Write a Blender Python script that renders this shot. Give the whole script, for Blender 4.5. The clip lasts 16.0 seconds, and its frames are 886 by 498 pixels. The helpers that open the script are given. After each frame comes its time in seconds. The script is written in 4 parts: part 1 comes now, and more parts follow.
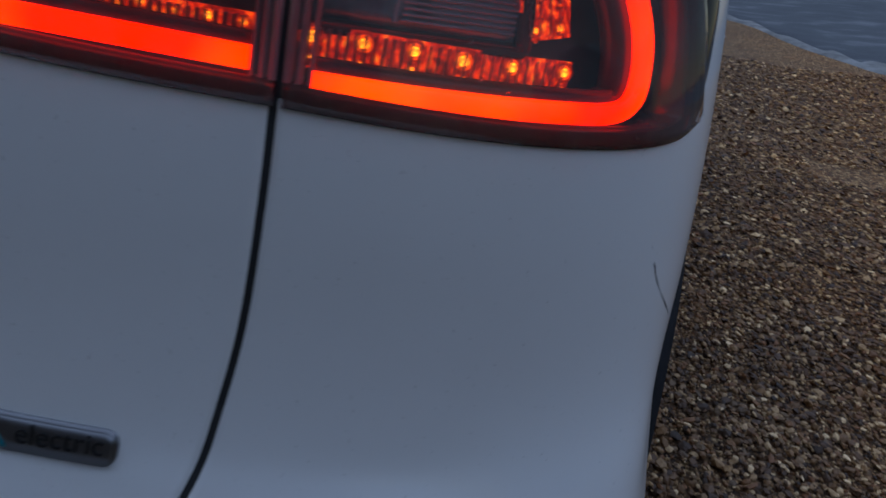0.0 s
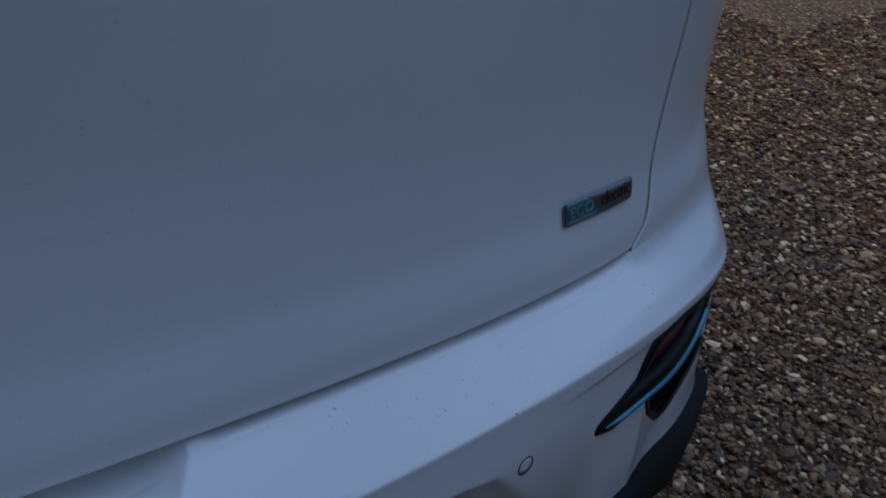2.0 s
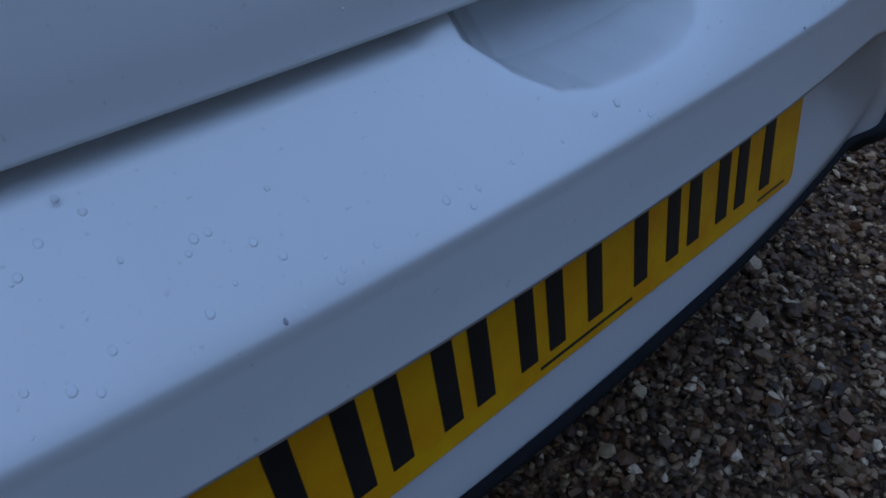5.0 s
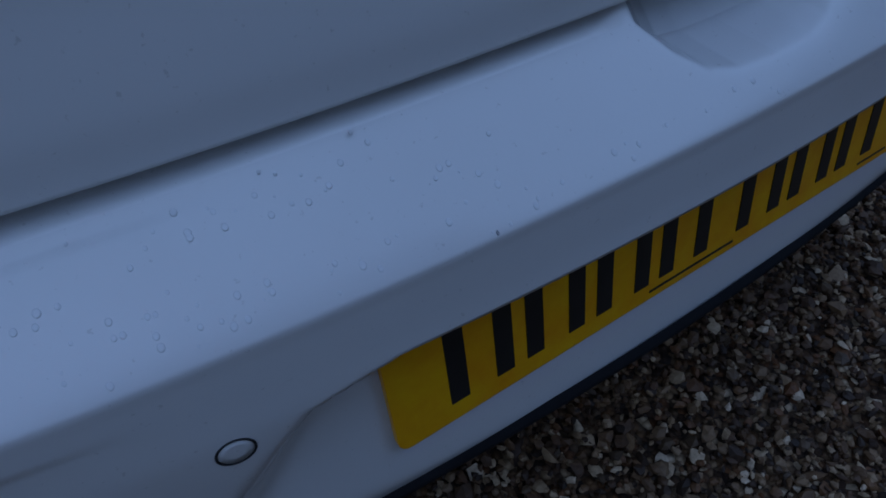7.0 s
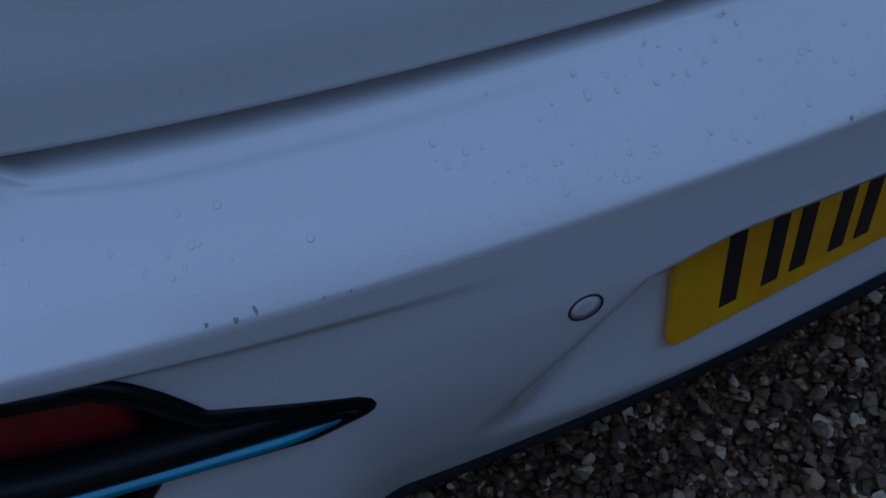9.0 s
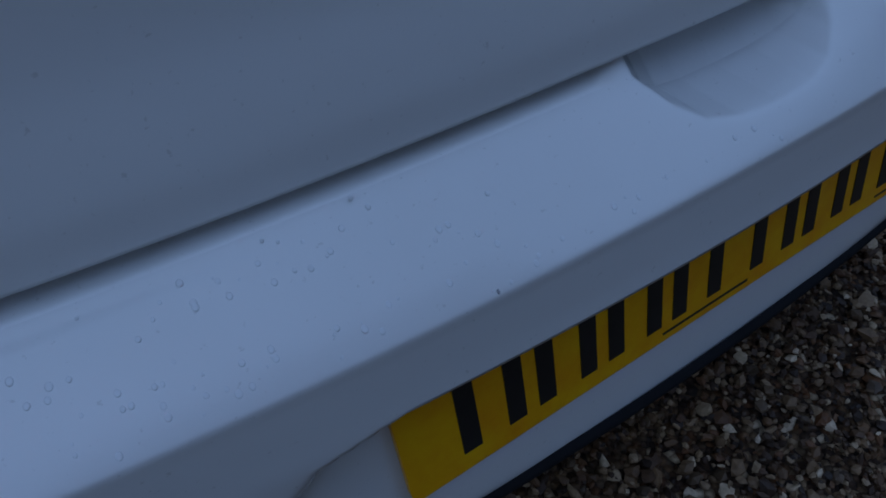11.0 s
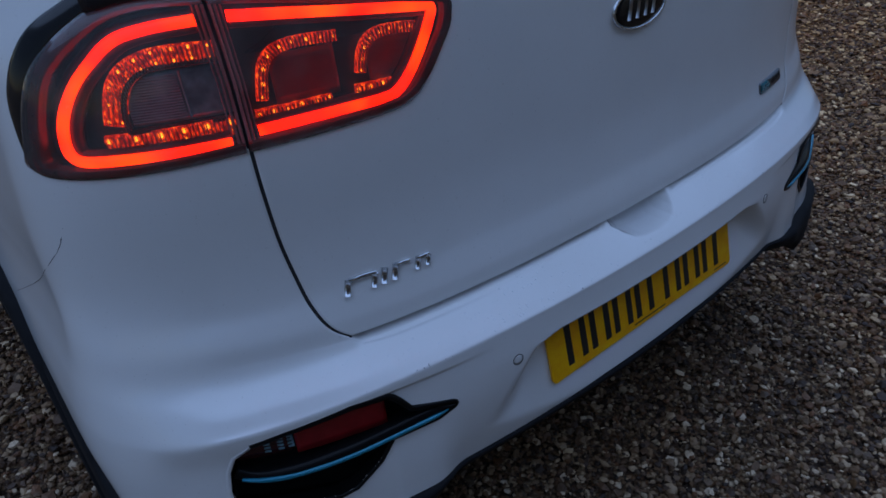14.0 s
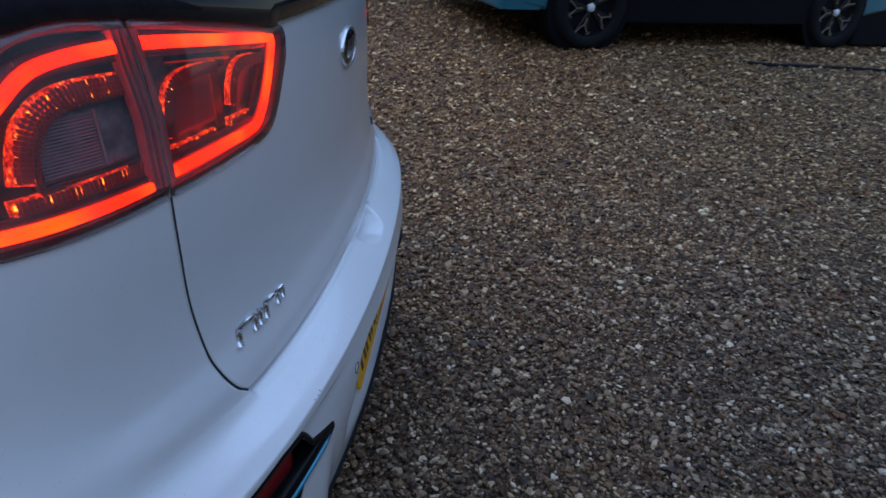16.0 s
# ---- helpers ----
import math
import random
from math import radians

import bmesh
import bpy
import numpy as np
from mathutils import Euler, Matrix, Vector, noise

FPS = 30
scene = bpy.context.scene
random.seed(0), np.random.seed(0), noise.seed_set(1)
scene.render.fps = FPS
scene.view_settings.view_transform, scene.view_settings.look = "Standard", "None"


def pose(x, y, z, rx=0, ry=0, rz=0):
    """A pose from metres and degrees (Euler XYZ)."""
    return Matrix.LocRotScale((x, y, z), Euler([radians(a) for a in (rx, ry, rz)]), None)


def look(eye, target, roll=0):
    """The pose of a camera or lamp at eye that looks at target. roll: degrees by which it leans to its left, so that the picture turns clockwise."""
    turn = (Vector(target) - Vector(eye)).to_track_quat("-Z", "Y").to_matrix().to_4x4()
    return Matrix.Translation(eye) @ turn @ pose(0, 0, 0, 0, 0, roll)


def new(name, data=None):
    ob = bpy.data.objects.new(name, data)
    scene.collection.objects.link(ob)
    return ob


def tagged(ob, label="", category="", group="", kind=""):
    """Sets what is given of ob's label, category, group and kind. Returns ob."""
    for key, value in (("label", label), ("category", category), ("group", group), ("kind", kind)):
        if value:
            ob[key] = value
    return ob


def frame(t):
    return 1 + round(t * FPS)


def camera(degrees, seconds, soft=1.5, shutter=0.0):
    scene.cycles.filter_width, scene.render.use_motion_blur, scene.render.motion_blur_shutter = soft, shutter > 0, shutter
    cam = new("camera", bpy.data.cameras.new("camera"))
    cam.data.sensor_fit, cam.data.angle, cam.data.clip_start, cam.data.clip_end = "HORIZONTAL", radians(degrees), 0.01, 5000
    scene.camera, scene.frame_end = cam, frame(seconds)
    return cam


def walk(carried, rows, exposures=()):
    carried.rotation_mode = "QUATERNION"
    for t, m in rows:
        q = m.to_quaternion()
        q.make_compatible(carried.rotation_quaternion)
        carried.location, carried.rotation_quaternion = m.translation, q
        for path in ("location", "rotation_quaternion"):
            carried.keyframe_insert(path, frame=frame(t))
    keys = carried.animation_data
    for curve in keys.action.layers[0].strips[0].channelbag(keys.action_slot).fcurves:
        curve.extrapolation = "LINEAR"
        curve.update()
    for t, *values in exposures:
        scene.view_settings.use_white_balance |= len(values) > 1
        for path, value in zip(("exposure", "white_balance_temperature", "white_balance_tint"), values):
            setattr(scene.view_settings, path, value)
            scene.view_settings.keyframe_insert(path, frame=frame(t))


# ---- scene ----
cam = camera(63.18, 16.0, soft=1.6, shutter=0.14)

# seconds, eye x y z, yaw, pitch, roll in degrees
PATH = [
    (0, 0.795, -0.150, 1.105, 12.44, -25.83, 9.43),
    (0.5, 0.557, -0.308, 1.114, -2.32, -26.57, 7.05),
    (1, 0.353, -0.290, 1.109, -16.07, -28.65, 3.52),
    (1.5, 0.185, -0.271, 1.102, -26.46, -30.32, 7.73),
    (2, -0.007, -0.286, 1.086, -38.70, -31.39, 8.10),
    (2.5, -0.136, -0.209, 1.055, -54.22, -31.08, 11.79),
    (3, -0.274, -0.210, 1.029, -67.31, -30.69, 11.02),
    (3.5, -0.276, -0.242, 0.906, -75.85, -32.62, 13.92),
    (4, -0.256, -0.224, 0.859, -67.38, -35.74, 12.97),
    (4.5, -0.251, -0.182, 0.866, -56.66, -38.14, 7.29),
    (5, -0.275, -0.143, 0.856, -44.28, -44.41, 3.45),
    (7.5, -0.390, -0.159, 0.929, -35.99, -51.79, 3.47),
    (8, -0.435, -0.146, 0.923, -33.65, -52.87, 3.21),
    (8.5, -0.467, -0.144, 0.921, -30.58, -53.08, 2.07),
    (9, -0.499, -0.136, 0.906, -28.25, -52.72, 0.24),
    (11.5, -0.321, -0.176, 0.965, -36.53, -45.34, -0.16),
    (12, -0.437, -0.217, 1.027, -42.82, -39.07, 4.05),
    (12.5, -0.592, -0.250, 1.129, -41.41, -45.18, 4.50),
    (13, -0.649, -0.426, 1.277, -31.83, -43.15, -2.21),
    (13.5, -0.719, -0.581, 1.372, -32.83, -38.19, -3.73),
    (14, -0.926, -0.574, 1.377, -37.83, -34.56, -3.09),
    (14.5, -0.962, -0.501, 1.360, -47.78, -32.94, -0.17),
    (15, -0.927, -0.387, 1.337, -59.34, -34.49, -1.82),
    (15.5, -1.081, -0.296, 1.325, -75.57, -33.23, 5.70),
    (16, -1.303, -0.113, 1.313, -90.06, -26.25, 7.54),
]


def turned(x, y, z, yaw, pitch, roll):
    """A camera pose from its eye, yaw to the left of +y, pitch up and roll."""
    a, b = radians(yaw), radians(pitch)
    ahead = Vector((-math.sin(a) * math.cos(b), math.cos(a) * math.cos(b), math.sin(b)))
    return look((x, y, z), Vector((x, y, z)) + ahead, roll)


# seconds, stops, white balance in kelvin and tint
EXPOSURES = [
    (0.0, -0.02, 7400, 13), (0.5, 0.05, 7200, 13), (1.0, -0.15, 6950, 12), (1.5, -0.15, 6850, 12), (2.0, -0.2, 6750, 12), (3.0, -0.1, 6750, 12), (3.4, 0.15, 6700, 12),
    (4.0, 1.02, 6650, 11), (4.6, 0.7, 6450, 10), (5.1, -0.1, 6250, 11), (7.5, -0.5, 6150, 13), (9.0, -0.5, 6050, 13), (11.5, -0.45, 6500, 11), (12.5, -0.4, 6600, 14),
    (13.5, -0.1, 6650, 14), (14.5, 0.05, 6650, 13), (15.0, 0.1, 6650, 12), (15.5, 0.38, 6700, 12), (16.0, 0.63, 6750, 11),
]
walk(cam, [(t, turned(*row)) for t, *row in PATH], EXPOSURES)

# ---- light: an overcast evening sky, brightest overhead ----
world = bpy.data.worlds.new("dusk_sky")
scene.world = world
world.use_nodes = True
wn = world.node_tree
sky = wn.nodes.new("ShaderNodeTexSky")
sky.sky_type = "NISHITA"
sky.sun_disc = False
sky.sun_elevation, sky.sun_rotation = radians(78), radians(214)
sky.air_density, sky.dust_density, sky.ozone_density = 1.0, 0.2, 3.0
bg = wn.nodes["Background"]
bg.inputs["Strength"].default_value = 0.039
wn.links.new(sky.outputs["Color"], bg.inputs["Color"])
sun_data = bpy.data.lights.new("sun", "SUN")
sun_data.energy, sun_data.angle, sun_data.color = 2.6, radians(122), (0.366, 0.576, 1.0)
sun = new("sun", sun_data)
sun.matrix_world = look((0.2, 0.6, 9), (0, 0, 0))


# ---- materials ----
def material(name, base=(0.5, 0.5, 0.5), rough=0.5, metal=0.0, coat=0.0, spec=0.5):
    """A principled material. Returns it with its nodes, links and shader."""
    m = bpy.data.materials.new(name)
    m.use_nodes = True
    n, l = m.node_tree.nodes, m.node_tree.links
    b = n["Principled BSDF"]
    b.inputs["Base Color"].default_value = (*base, 1)
    b.inputs["Roughness"].default_value = rough
    b.inputs["Metallic"].default_value = metal
    b.inputs["Coat Weight"].default_value = coat
    b.inputs["Coat Roughness"].default_value = 0.08
    b.inputs["Specular IOR Level"].default_value = spec
    return m, n, l, b


def noise_node(n, l, scale, detail=4.0, rough=0.6, coords=None):
    t = n.new("ShaderNodeTexNoise")
    t.inputs["Scale"].default_value, t.inputs["Detail"].default_value, t.inputs["Roughness"].default_value = scale, detail, rough
    if coords is None:
        coords = n.new("ShaderNodeTexCoord").outputs["Object"]
    l.new(coords, t.inputs["Vector"])
    return t


def ramp(n, l, source, stops):
    r = n.new("ShaderNodeValToRGB")
    while len(r.color_ramp.elements) < len(stops):
        r.color_ramp.elements.new(0.5)
    for e, (p, c) in zip(r.color_ramp.elements, stops):
        e.position, e.color = p, (*c, 1)
    l.new(source, r.inputs["Fac"])
    return r


def bumped(n, l, b, source, strength, distance=0.002):
    k = n.new("ShaderNodeBump")
    k.inputs["Strength"].default_value, k.inputs["Distance"].default_value = strength, distance
    l.new(source, k.inputs["Height"])
    l.new(k.outputs["Normal"], b.inputs["Normal"])


def paint(name, base, dirt):
    """Car paint under a film of road dirt, with fine specks."""
    m, n, l, b = material(name, base, 0.38, 0.0, 0.9)
    b.inputs["Coat Roughness"].default_value = 0.13
    big = noise_node(n, l, 3.1, 5.0)
    fine = noise_node(n, l, 260.0, 2.0)
    film = ramp(n, l, big.outputs["Fac"], [(0.3, base), (0.75, dirt)])
    specks = ramp(n, l, fine.outputs["Fac"], [(0.24, (0.55, 0.53, 0.5)), (0.32, (1, 1, 1))])
    mix = n.new("ShaderNodeMixRGB")
    mix.blend_type = "MULTIPLY"
    mix.inputs["Fac"].default_value = 0.35
    l.new(film.outputs["Color"], mix.inputs["Color1"])
    l.new(specks.outputs["Color"], mix.inputs["Color2"])
    l.new(mix.outputs["Color"], b.inputs["Base Color"])
    gloss = ramp(n, l, big.outputs["Fac"], [(0.3, (0.28,) * 3), (0.8, (0.46,) * 3)])
    l.new(gloss.outputs["Color"], b.inputs["Roughness"])
    peel = noise_node(n, l, 420.0, 1.0)
    bumped(n, l, b, peel.outputs["Fac"], 0.03, 0.001)
    return m


def plastic(name, base, rough, grain=0.0, spec=0.5):
    m, n, l, b = material(name, base, rough, spec=spec)
    t = noise_node(n, l, 35.0, 5.0)
    c = ramp(n, l, t.outputs["Fac"], [(0.3, base), (0.8, tuple(min(1, v * 1.6 + 0.002) for v in base))])
    l.new(c.outputs["Color"], b.inputs["Base Color"])
    if grain:
        g = noise_node(n, l, 900.0, 2.0)
        bumped(n, l, b, g.outputs["Fac"], grain, 0.001)
    return m


def clear_lens(name, tint, rough=0.03, haze=0.085):
    """A thin moulded lens: tinted see-through with a gloss on it and a grey haze standing in for reflected sky."""
    m = bpy.data.materials.new(name)
    m.use_nodes = True
    n, l = m.node_tree.nodes, m.node_tree.links
    n.remove(n["Principled BSDF"])
    clear, gloss, film, mix, hazy, fres = (n.new(k) for k in ("ShaderNodeBsdfTransparent", "ShaderNodeBsdfGlossy", "ShaderNodeBsdfDiffuse", "ShaderNodeMixShader", "ShaderNodeMixShader", "ShaderNodeFresnel"))
    clear.inputs["Color"].default_value = (*tint, 1)
    gloss.inputs["Roughness"].default_value = rough
    film.inputs["Color"].default_value = (0.62, 0.58, 0.58, 1)
    fres.inputs["IOR"].default_value = 1.52
    t = noise_node(n, l, 22.0, 4.0)
    c = ramp(n, l, t.outputs["Fac"], [(.3, (haze * .5,) * 3), (.7, (haze * 1.6,) * 3)])
    l.new(c.outputs["Color"], hazy.inputs["Fac"])
    l.new(clear.outputs["BSDF"], hazy.inputs[1])
    l.new(film.outputs["BSDF"], hazy.inputs[2])
    l.new(fres.outputs["Fac"], mix.inputs["Fac"])
    l.new(hazy.outputs["Shader"], mix.inputs[1])
    l.new(gloss.outputs["BSDF"], mix.inputs[2])
    l.new(mix.outputs["Shader"], n["Material Output"].inputs["Surface"])
    return m


def glowing(name, colour, strength, base):
    m, n, l, b = material(name, base, 0.3)
    b.inputs["Emission Color"].default_value = (*colour, 1)
    b.inputs["Emission Strength"].default_value = strength
    t = noise_node(n, l, 14.0, 1.0)
    c = ramp(n, l, t.outputs["Fac"], [(0.38, colour), (0.68, (colour[0], colour[1] * 4.2 + 0.006, colour[2]))])
    l.new(c.outputs["Color"], b.inputs["Emission Color"])
    return m


WHITE = paint("white_paint", (0.82, 0.82, 0.82), (0.76, 0.755, 0.745))
TEAL_PAINT = paint("teal_blue_paint", (0.004, 0.15, 0.21), (0.008, 0.12, 0.16))
CLADDING = plastic("dark_cladding", (0.004, 0.004, 0.006), 0.7, 0.0, 0.12)
BLACK = plastic("black_plastic", (0.006, 0.006, 0.0075), 0.8, 0.25, 0.22)
GAP = plastic("gap_dark", (0.014, 0.014, 0.016), 0.7)
GLOSS_BLACK = plastic("gloss_black", (0.006, 0.006, 0.007), 0.12)
GLASS_BLACK = plastic("privacy_glass", (0.012, 0.012, 0.016), 0.06)
CHROME = material("chrome", (0.62, 0.63, 0.65), 0.24, 1.0)[0]
SATIN = material("satin_metal", (0.42, 0.42, 0.43), 0.35, 1.0)[0]
BLUE_TRIM = material("blue_metal_trim", (0.003, 0.23, 0.34), 0.35, 0.2, 0.3)[0]
TEAL_BADGE = material("teal_enamel", (0.0, 0.13, 0.15), 0.25, 0.0, 0.6)[0]
YELLOW = plastic("yellow_acrylic", (0.90, 0.345, 0.001), 0.28)
INK = plastic("black_ink", (0.012, 0.012, 0.012), 0.3)
RUBBER = plastic("tyre_rubber", (0.007, 0.007, 0.008), 0.85, 0.3, 0.2)
ALLOY = material("machined_alloy", (0.55, 0.56, 0.58), 0.3, 1.0)[0]
HOUSING_RED = plastic("dark_red_housing", (0.035, 0.004, 0.006), 0.25)
HOUSING_BLACK = plastic("lamp_bezel_dark_red", (0.035, 0.005, 0.006), 0.25)
RED_PANEL = plastic("red_reflex_panel", (0.10, 0.006, 0.009), 0.3)
REFLEX = plastic("rear_reflex_red", (0.20, 0.003, 0.007), 0.22)
HOUSING_DARK = plastic("lamp_housing", (0.012, 0.004, 0.005), 0.3)
LENS_EDGE = plastic("lens_edge", (0.22, 0.095, 0.10), 0.22)
FLUTE = material("fluted_clear", (0.17, 0.30, 0.35), 0.25, 0.1)[0]
SILVER, _n, _l, _b = material("reverse_reflector", (0.30, 0.30, 0.33), 0.35, 0.3)
_t = noise_node(_n, _l, 28.0, 3.0)
_c = ramp(_n, _l, _t.outputs["Fac"], [(.38, (.05, .105, .13)), (.62, (.15, .28, .33))])
_l.new(_c.outputs["Color"], _b.inputs["Base Color"])
bumped(_n, _l, _b, _t.outputs["Fac"], .3, .004)
BEAD = material("rain_bead", (0.80, 0.81, 0.82), 0.26)[0]
DIRT = plastic("dried_dirt", (0.30, 0.30, 0.31), 0.9)
WATER, _n, _l, _b = material("water", (1, 1, 1), 0.02)
_b.inputs["Transmission Weight"].default_value, _b.inputs["IOR"].default_value = 1.0, 1.33
LENS_CLEAR = clear_lens("clear_lens", (0.92, 0.86, 0.87))
BAR_GLOW = glowing("red_light_guide", (1.0, 0.0065, 0.0003), 4.6, (0.5, 0.02, 0.01))


def led_optics():
    """Red optics, faceted in small cells that each gather a speck of light."""
    m, n, l, b = material("led_optics", (0.10, 0.004, 0.004), 0.2)
    co = n.new("ShaderNodeTexCoord").outputs["Object"]
    tall = n.new("ShaderNodeVectorMath")
    tall.operation = "MULTIPLY"
    tall.inputs[1].default_value = (1.0, 1.0, 0.12)
    l.new(co, tall.inputs[0])
    ribs = noise_node(n, l, 780.0, 2.0, .6, tall.outputs[0])
    patch = noise_node(n, l, 150.0, 3.0, .65, co)
    mix = n.new("ShaderNodeMath")
    mix.operation = "MULTIPLY"
    l.new(ribs.outputs["Fac"], mix.inputs[0])
    l.new(patch.outputs["Fac"], mix.inputs[1])
    c = ramp(n, l, mix.outputs[0], [(.15, (.045, .0009, .0)), (.23, (.19, .0036, .0002)), (.29, (.75, .018, .0008)), (.35, (1.0, .08, .004)), (.42, (1.0, .26, .02))])
    l.new(c.outputs["Color"], b.inputs["Emission Color"])
    b.inputs["Emission Strength"].default_value = 1.35
    bumped(n, l, b, ribs.outputs["Fac"], .6, .001)
    return m


def led_halo():
    """The ringed lens round one led, glowing towards its middle."""
    m, n, l, b = material("led_lens_rings", (0.12, 0.004, 0.004), 0.2)
    co = n.new("ShaderNodeTexCoord").outputs["Object"]
    flat = n.new("ShaderNodeVectorMath")
    flat.operation = "MULTIPLY"
    flat.inputs[1].default_value = (1, 1, 0)
    l.new(co, flat.inputs[0])
    far = n.new("ShaderNodeVectorMath")
    far.operation = "LENGTH"
    l.new(flat.outputs[0], far.inputs[0])
    wave = n.new("ShaderNodeMath")
    wave.operation = "SINE"
    k = n.new("ShaderNodeMath")
    k.operation = "MULTIPLY"
    k.inputs[1].default_value = 5200.0
    l.new(far.outputs["Value"], k.inputs[0])
    l.new(k.outputs[0], wave.inputs[0])
    rings = ramp(n, l, wave.outputs[0], [(0.0, (.35,) * 3), (1.0, (1,) * 3)])
    rib = n.new("ShaderNodeTexWave")
    rib.inputs["Scale"].default_value = 260.0
    l.new(co, rib.inputs["Vector"])
    t = noise_node(n, l, 500.0, 2.0, .6, co)
    size = n.new("ShaderNodeMath")
    size.operation = "MULTIPLY"
    size.inputs[1].default_value = 142.0
    l.new(far.outputs["Value"], size.inputs[0])
    fall = ramp(n, l, size.outputs[0], [(.17, (3.6, 1.05, .06)), (.25, (1.5, .16, .006)), (.42, (.50, .016, .0008)), (.7, (.08, .0014, .0))])
    last = fall.outputs["Color"]
    for source in (rings.outputs["Color"], ramp(n, l, rib.outputs["Fac"], [(.2, (.55,) * 3), (.7, (1.2,) * 3)]).outputs["Color"], ramp(n, l, t.outputs["Fac"], [(.4, (.45,) * 3), (.6, (1.5,) * 3)]).outputs["Color"]):
        mix = n.new("ShaderNodeMixRGB")
        mix.blend_type = "MULTIPLY"
        mix.inputs["Fac"].default_value = 1.0
        l.new(last, mix.inputs["Color1"])
        l.new(source, mix.inputs["Color2"])
        last = mix.outputs["Color"]
    l.new(last, b.inputs["Emission Color"])
    b.inputs["Emission Strength"].default_value = 2.0
    return m


FACET_GLOW, HALO = led_optics(), led_halo()

# ---- making things ----
def mesh_of(verts, faces, smooth=True):
    me = bpy.data.meshes.new("mesh")
    me.from_pydata([tuple(map(float, v)) for v in verts], [], [tuple(map(int, f)) for f in faces])
    me.update()
    me.polygons.foreach_set("use_smooth", [smooth] * len(me.polygons))
    return me


def part(name, data, mat, parent=None, label=""):
    """Links a mesh, or a bmesh, as one object under a thing or under a part."""
    if isinstance(data, bmesh.types.BMesh):
        me = bpy.data.meshes.new(name)
        data.to_mesh(me)
        data.free()
        data = me
    data.name = name
    if not data.materials:
        data.materials.append(mat)
    ob = new(name, data)
    ob.parent = parent
    if label:
        tagged(ob, label)
    return ob


def thing(name, label, category, group="", kind=""):
    return tagged(new(name), label, category, group, kind)


def grid_faces(rows, cols, flip=False, keep=None):
    out = []
    for i in range(rows - 1):
        for j in range(cols - 1):
            if keep is None or keep[i][j]:
                f = (i * cols + j, (i + 1) * cols + j, (i + 1) * cols + j + 1, i * cols + j + 1)
                out.append(f[::-1] if flip else f)
    return out


# ---- the shape of the car's tail: horizontal sections, each bent like part of an ellipse ----
# height, depth at the middle, depth of the corner, half width, squareness
UPPER = [(1.300, .155, .33, .762, .76), (1.240, .137, .325, .787, .76), (1.180, .123, .315, .809, .75), (1.120, .110, .306, .830, .745), (1.060, .103, .302, .843, .745),
         (1.000, .098, .300, .852, .745), (.940, .0935, .298, .859, .76), (.880, .089, .290, .864, .81), (.830, .082, .280, .865, .87)]
# height, its bend, depth at the middle, depth of the corner, half width, squareness
SHELF = [(.790, -.02, .02, .0745, .270, .866, .90), (.762, -.03, .06, .0655, .27, .872, .90), (.742, -.04, .08, .0595, .268, .874, .88),
         (.7197, -.06, .11, .055, .27, .875, .855), (.706, -.05, .08, .046, .29, .88, .81), (.697, -.04, .05, .03, .322, .886, .735),
         (.6835, -.02, .005, .0092, .385, .895, .6), (.6728, -.0082, -.0423, -.0060, .443, .901, .516)]
FACE = [(.6693, -.0082, -.0423, -.0086, .45, .903, .5), (.662, -.0082, -.0423, -.0098, .45, .904, .5), (.64, 0, -.04, -.0145, .43, .906, .56),
        (.61, 0, -.03, -.021, .39, .908, .68), (.56, 0, -.03, -.024, .33, .904, .8), (.5, 0, -.05, -.02, .27, .896, .9),
        (.455, .01, -.1, -.0135, .217, .888, 1.04), (.4366, .023, -.1186, -.0103, .195, .886, 1.1)]
RR = np.array([(z, 0, 0, y, d, w, n) for z, y, d, w, n in UPPER] + SHELF + FACE)
LAST = len(RR) - 1


def section(v):
    v = np.clip(np.asarray(v, float), 0, LAST)
    i = np.minimum(v.astype(int), LAST - 1)
    f = (v - i)[..., None]
    a, b, c, d = RR[np.maximum(i - 1, 0)], RR[i], RR[i + 1], RR[np.minimum(i + 2, LAST)]
    return (2 * f**3 - 3 * f**2 + 1) * b + (f**3 - 2 * f**2 + f) * (c - a) / 2 + (3 * f**2 - 2 * f**3) * c + (f**3 - f**2) * (d - b) / 2


def tail(v, s):
    """The point on the tail at section v and angle s, 0 in the middle and pi/2 where the side begins."""
    z0, z2, z4, y0, deep, w, n = np.moveaxis(section(v), -1, 0)
    x = w * np.sin(np.abs(s))
    return np.stack([np.sign(s) * x, y0 + deep * (1 - np.maximum(np.cos(s), 0) ** n), z0 + z2 * x**2 + z4 * x**4], -1)


def tail_normal(v, s):
    v, s = np.asarray(v, float), np.asarray(s, float)
    n = np.cross(tail(v + .04, s) - tail(v - .04, s), tail(v, s + .004) - tail(v, s - .004))
    return n / np.linalg.norm(n, axis=-1, keepdims=True)


def find(x, z):
    """The section and angle at which the tail has the sideways place x and the height z."""
    x, z = np.broadcast_arrays(np.asarray(x, float), np.asarray(z, float))
    lo, hi = np.zeros(x.shape), np.full(x.shape, float(LAST))
    for _ in range(40):
        mid = (lo + hi) / 2
        p = section(mid)
        zz = p[..., 0] + p[..., 1] * x**2 + p[..., 2] * x**4
        lo, hi = np.where(zz > z, mid, lo), np.where(zz > z, hi, mid)
    w = section(lo)[..., 5]
    return lo, np.arcsin(np.clip(x / w, -.9999, .9999))


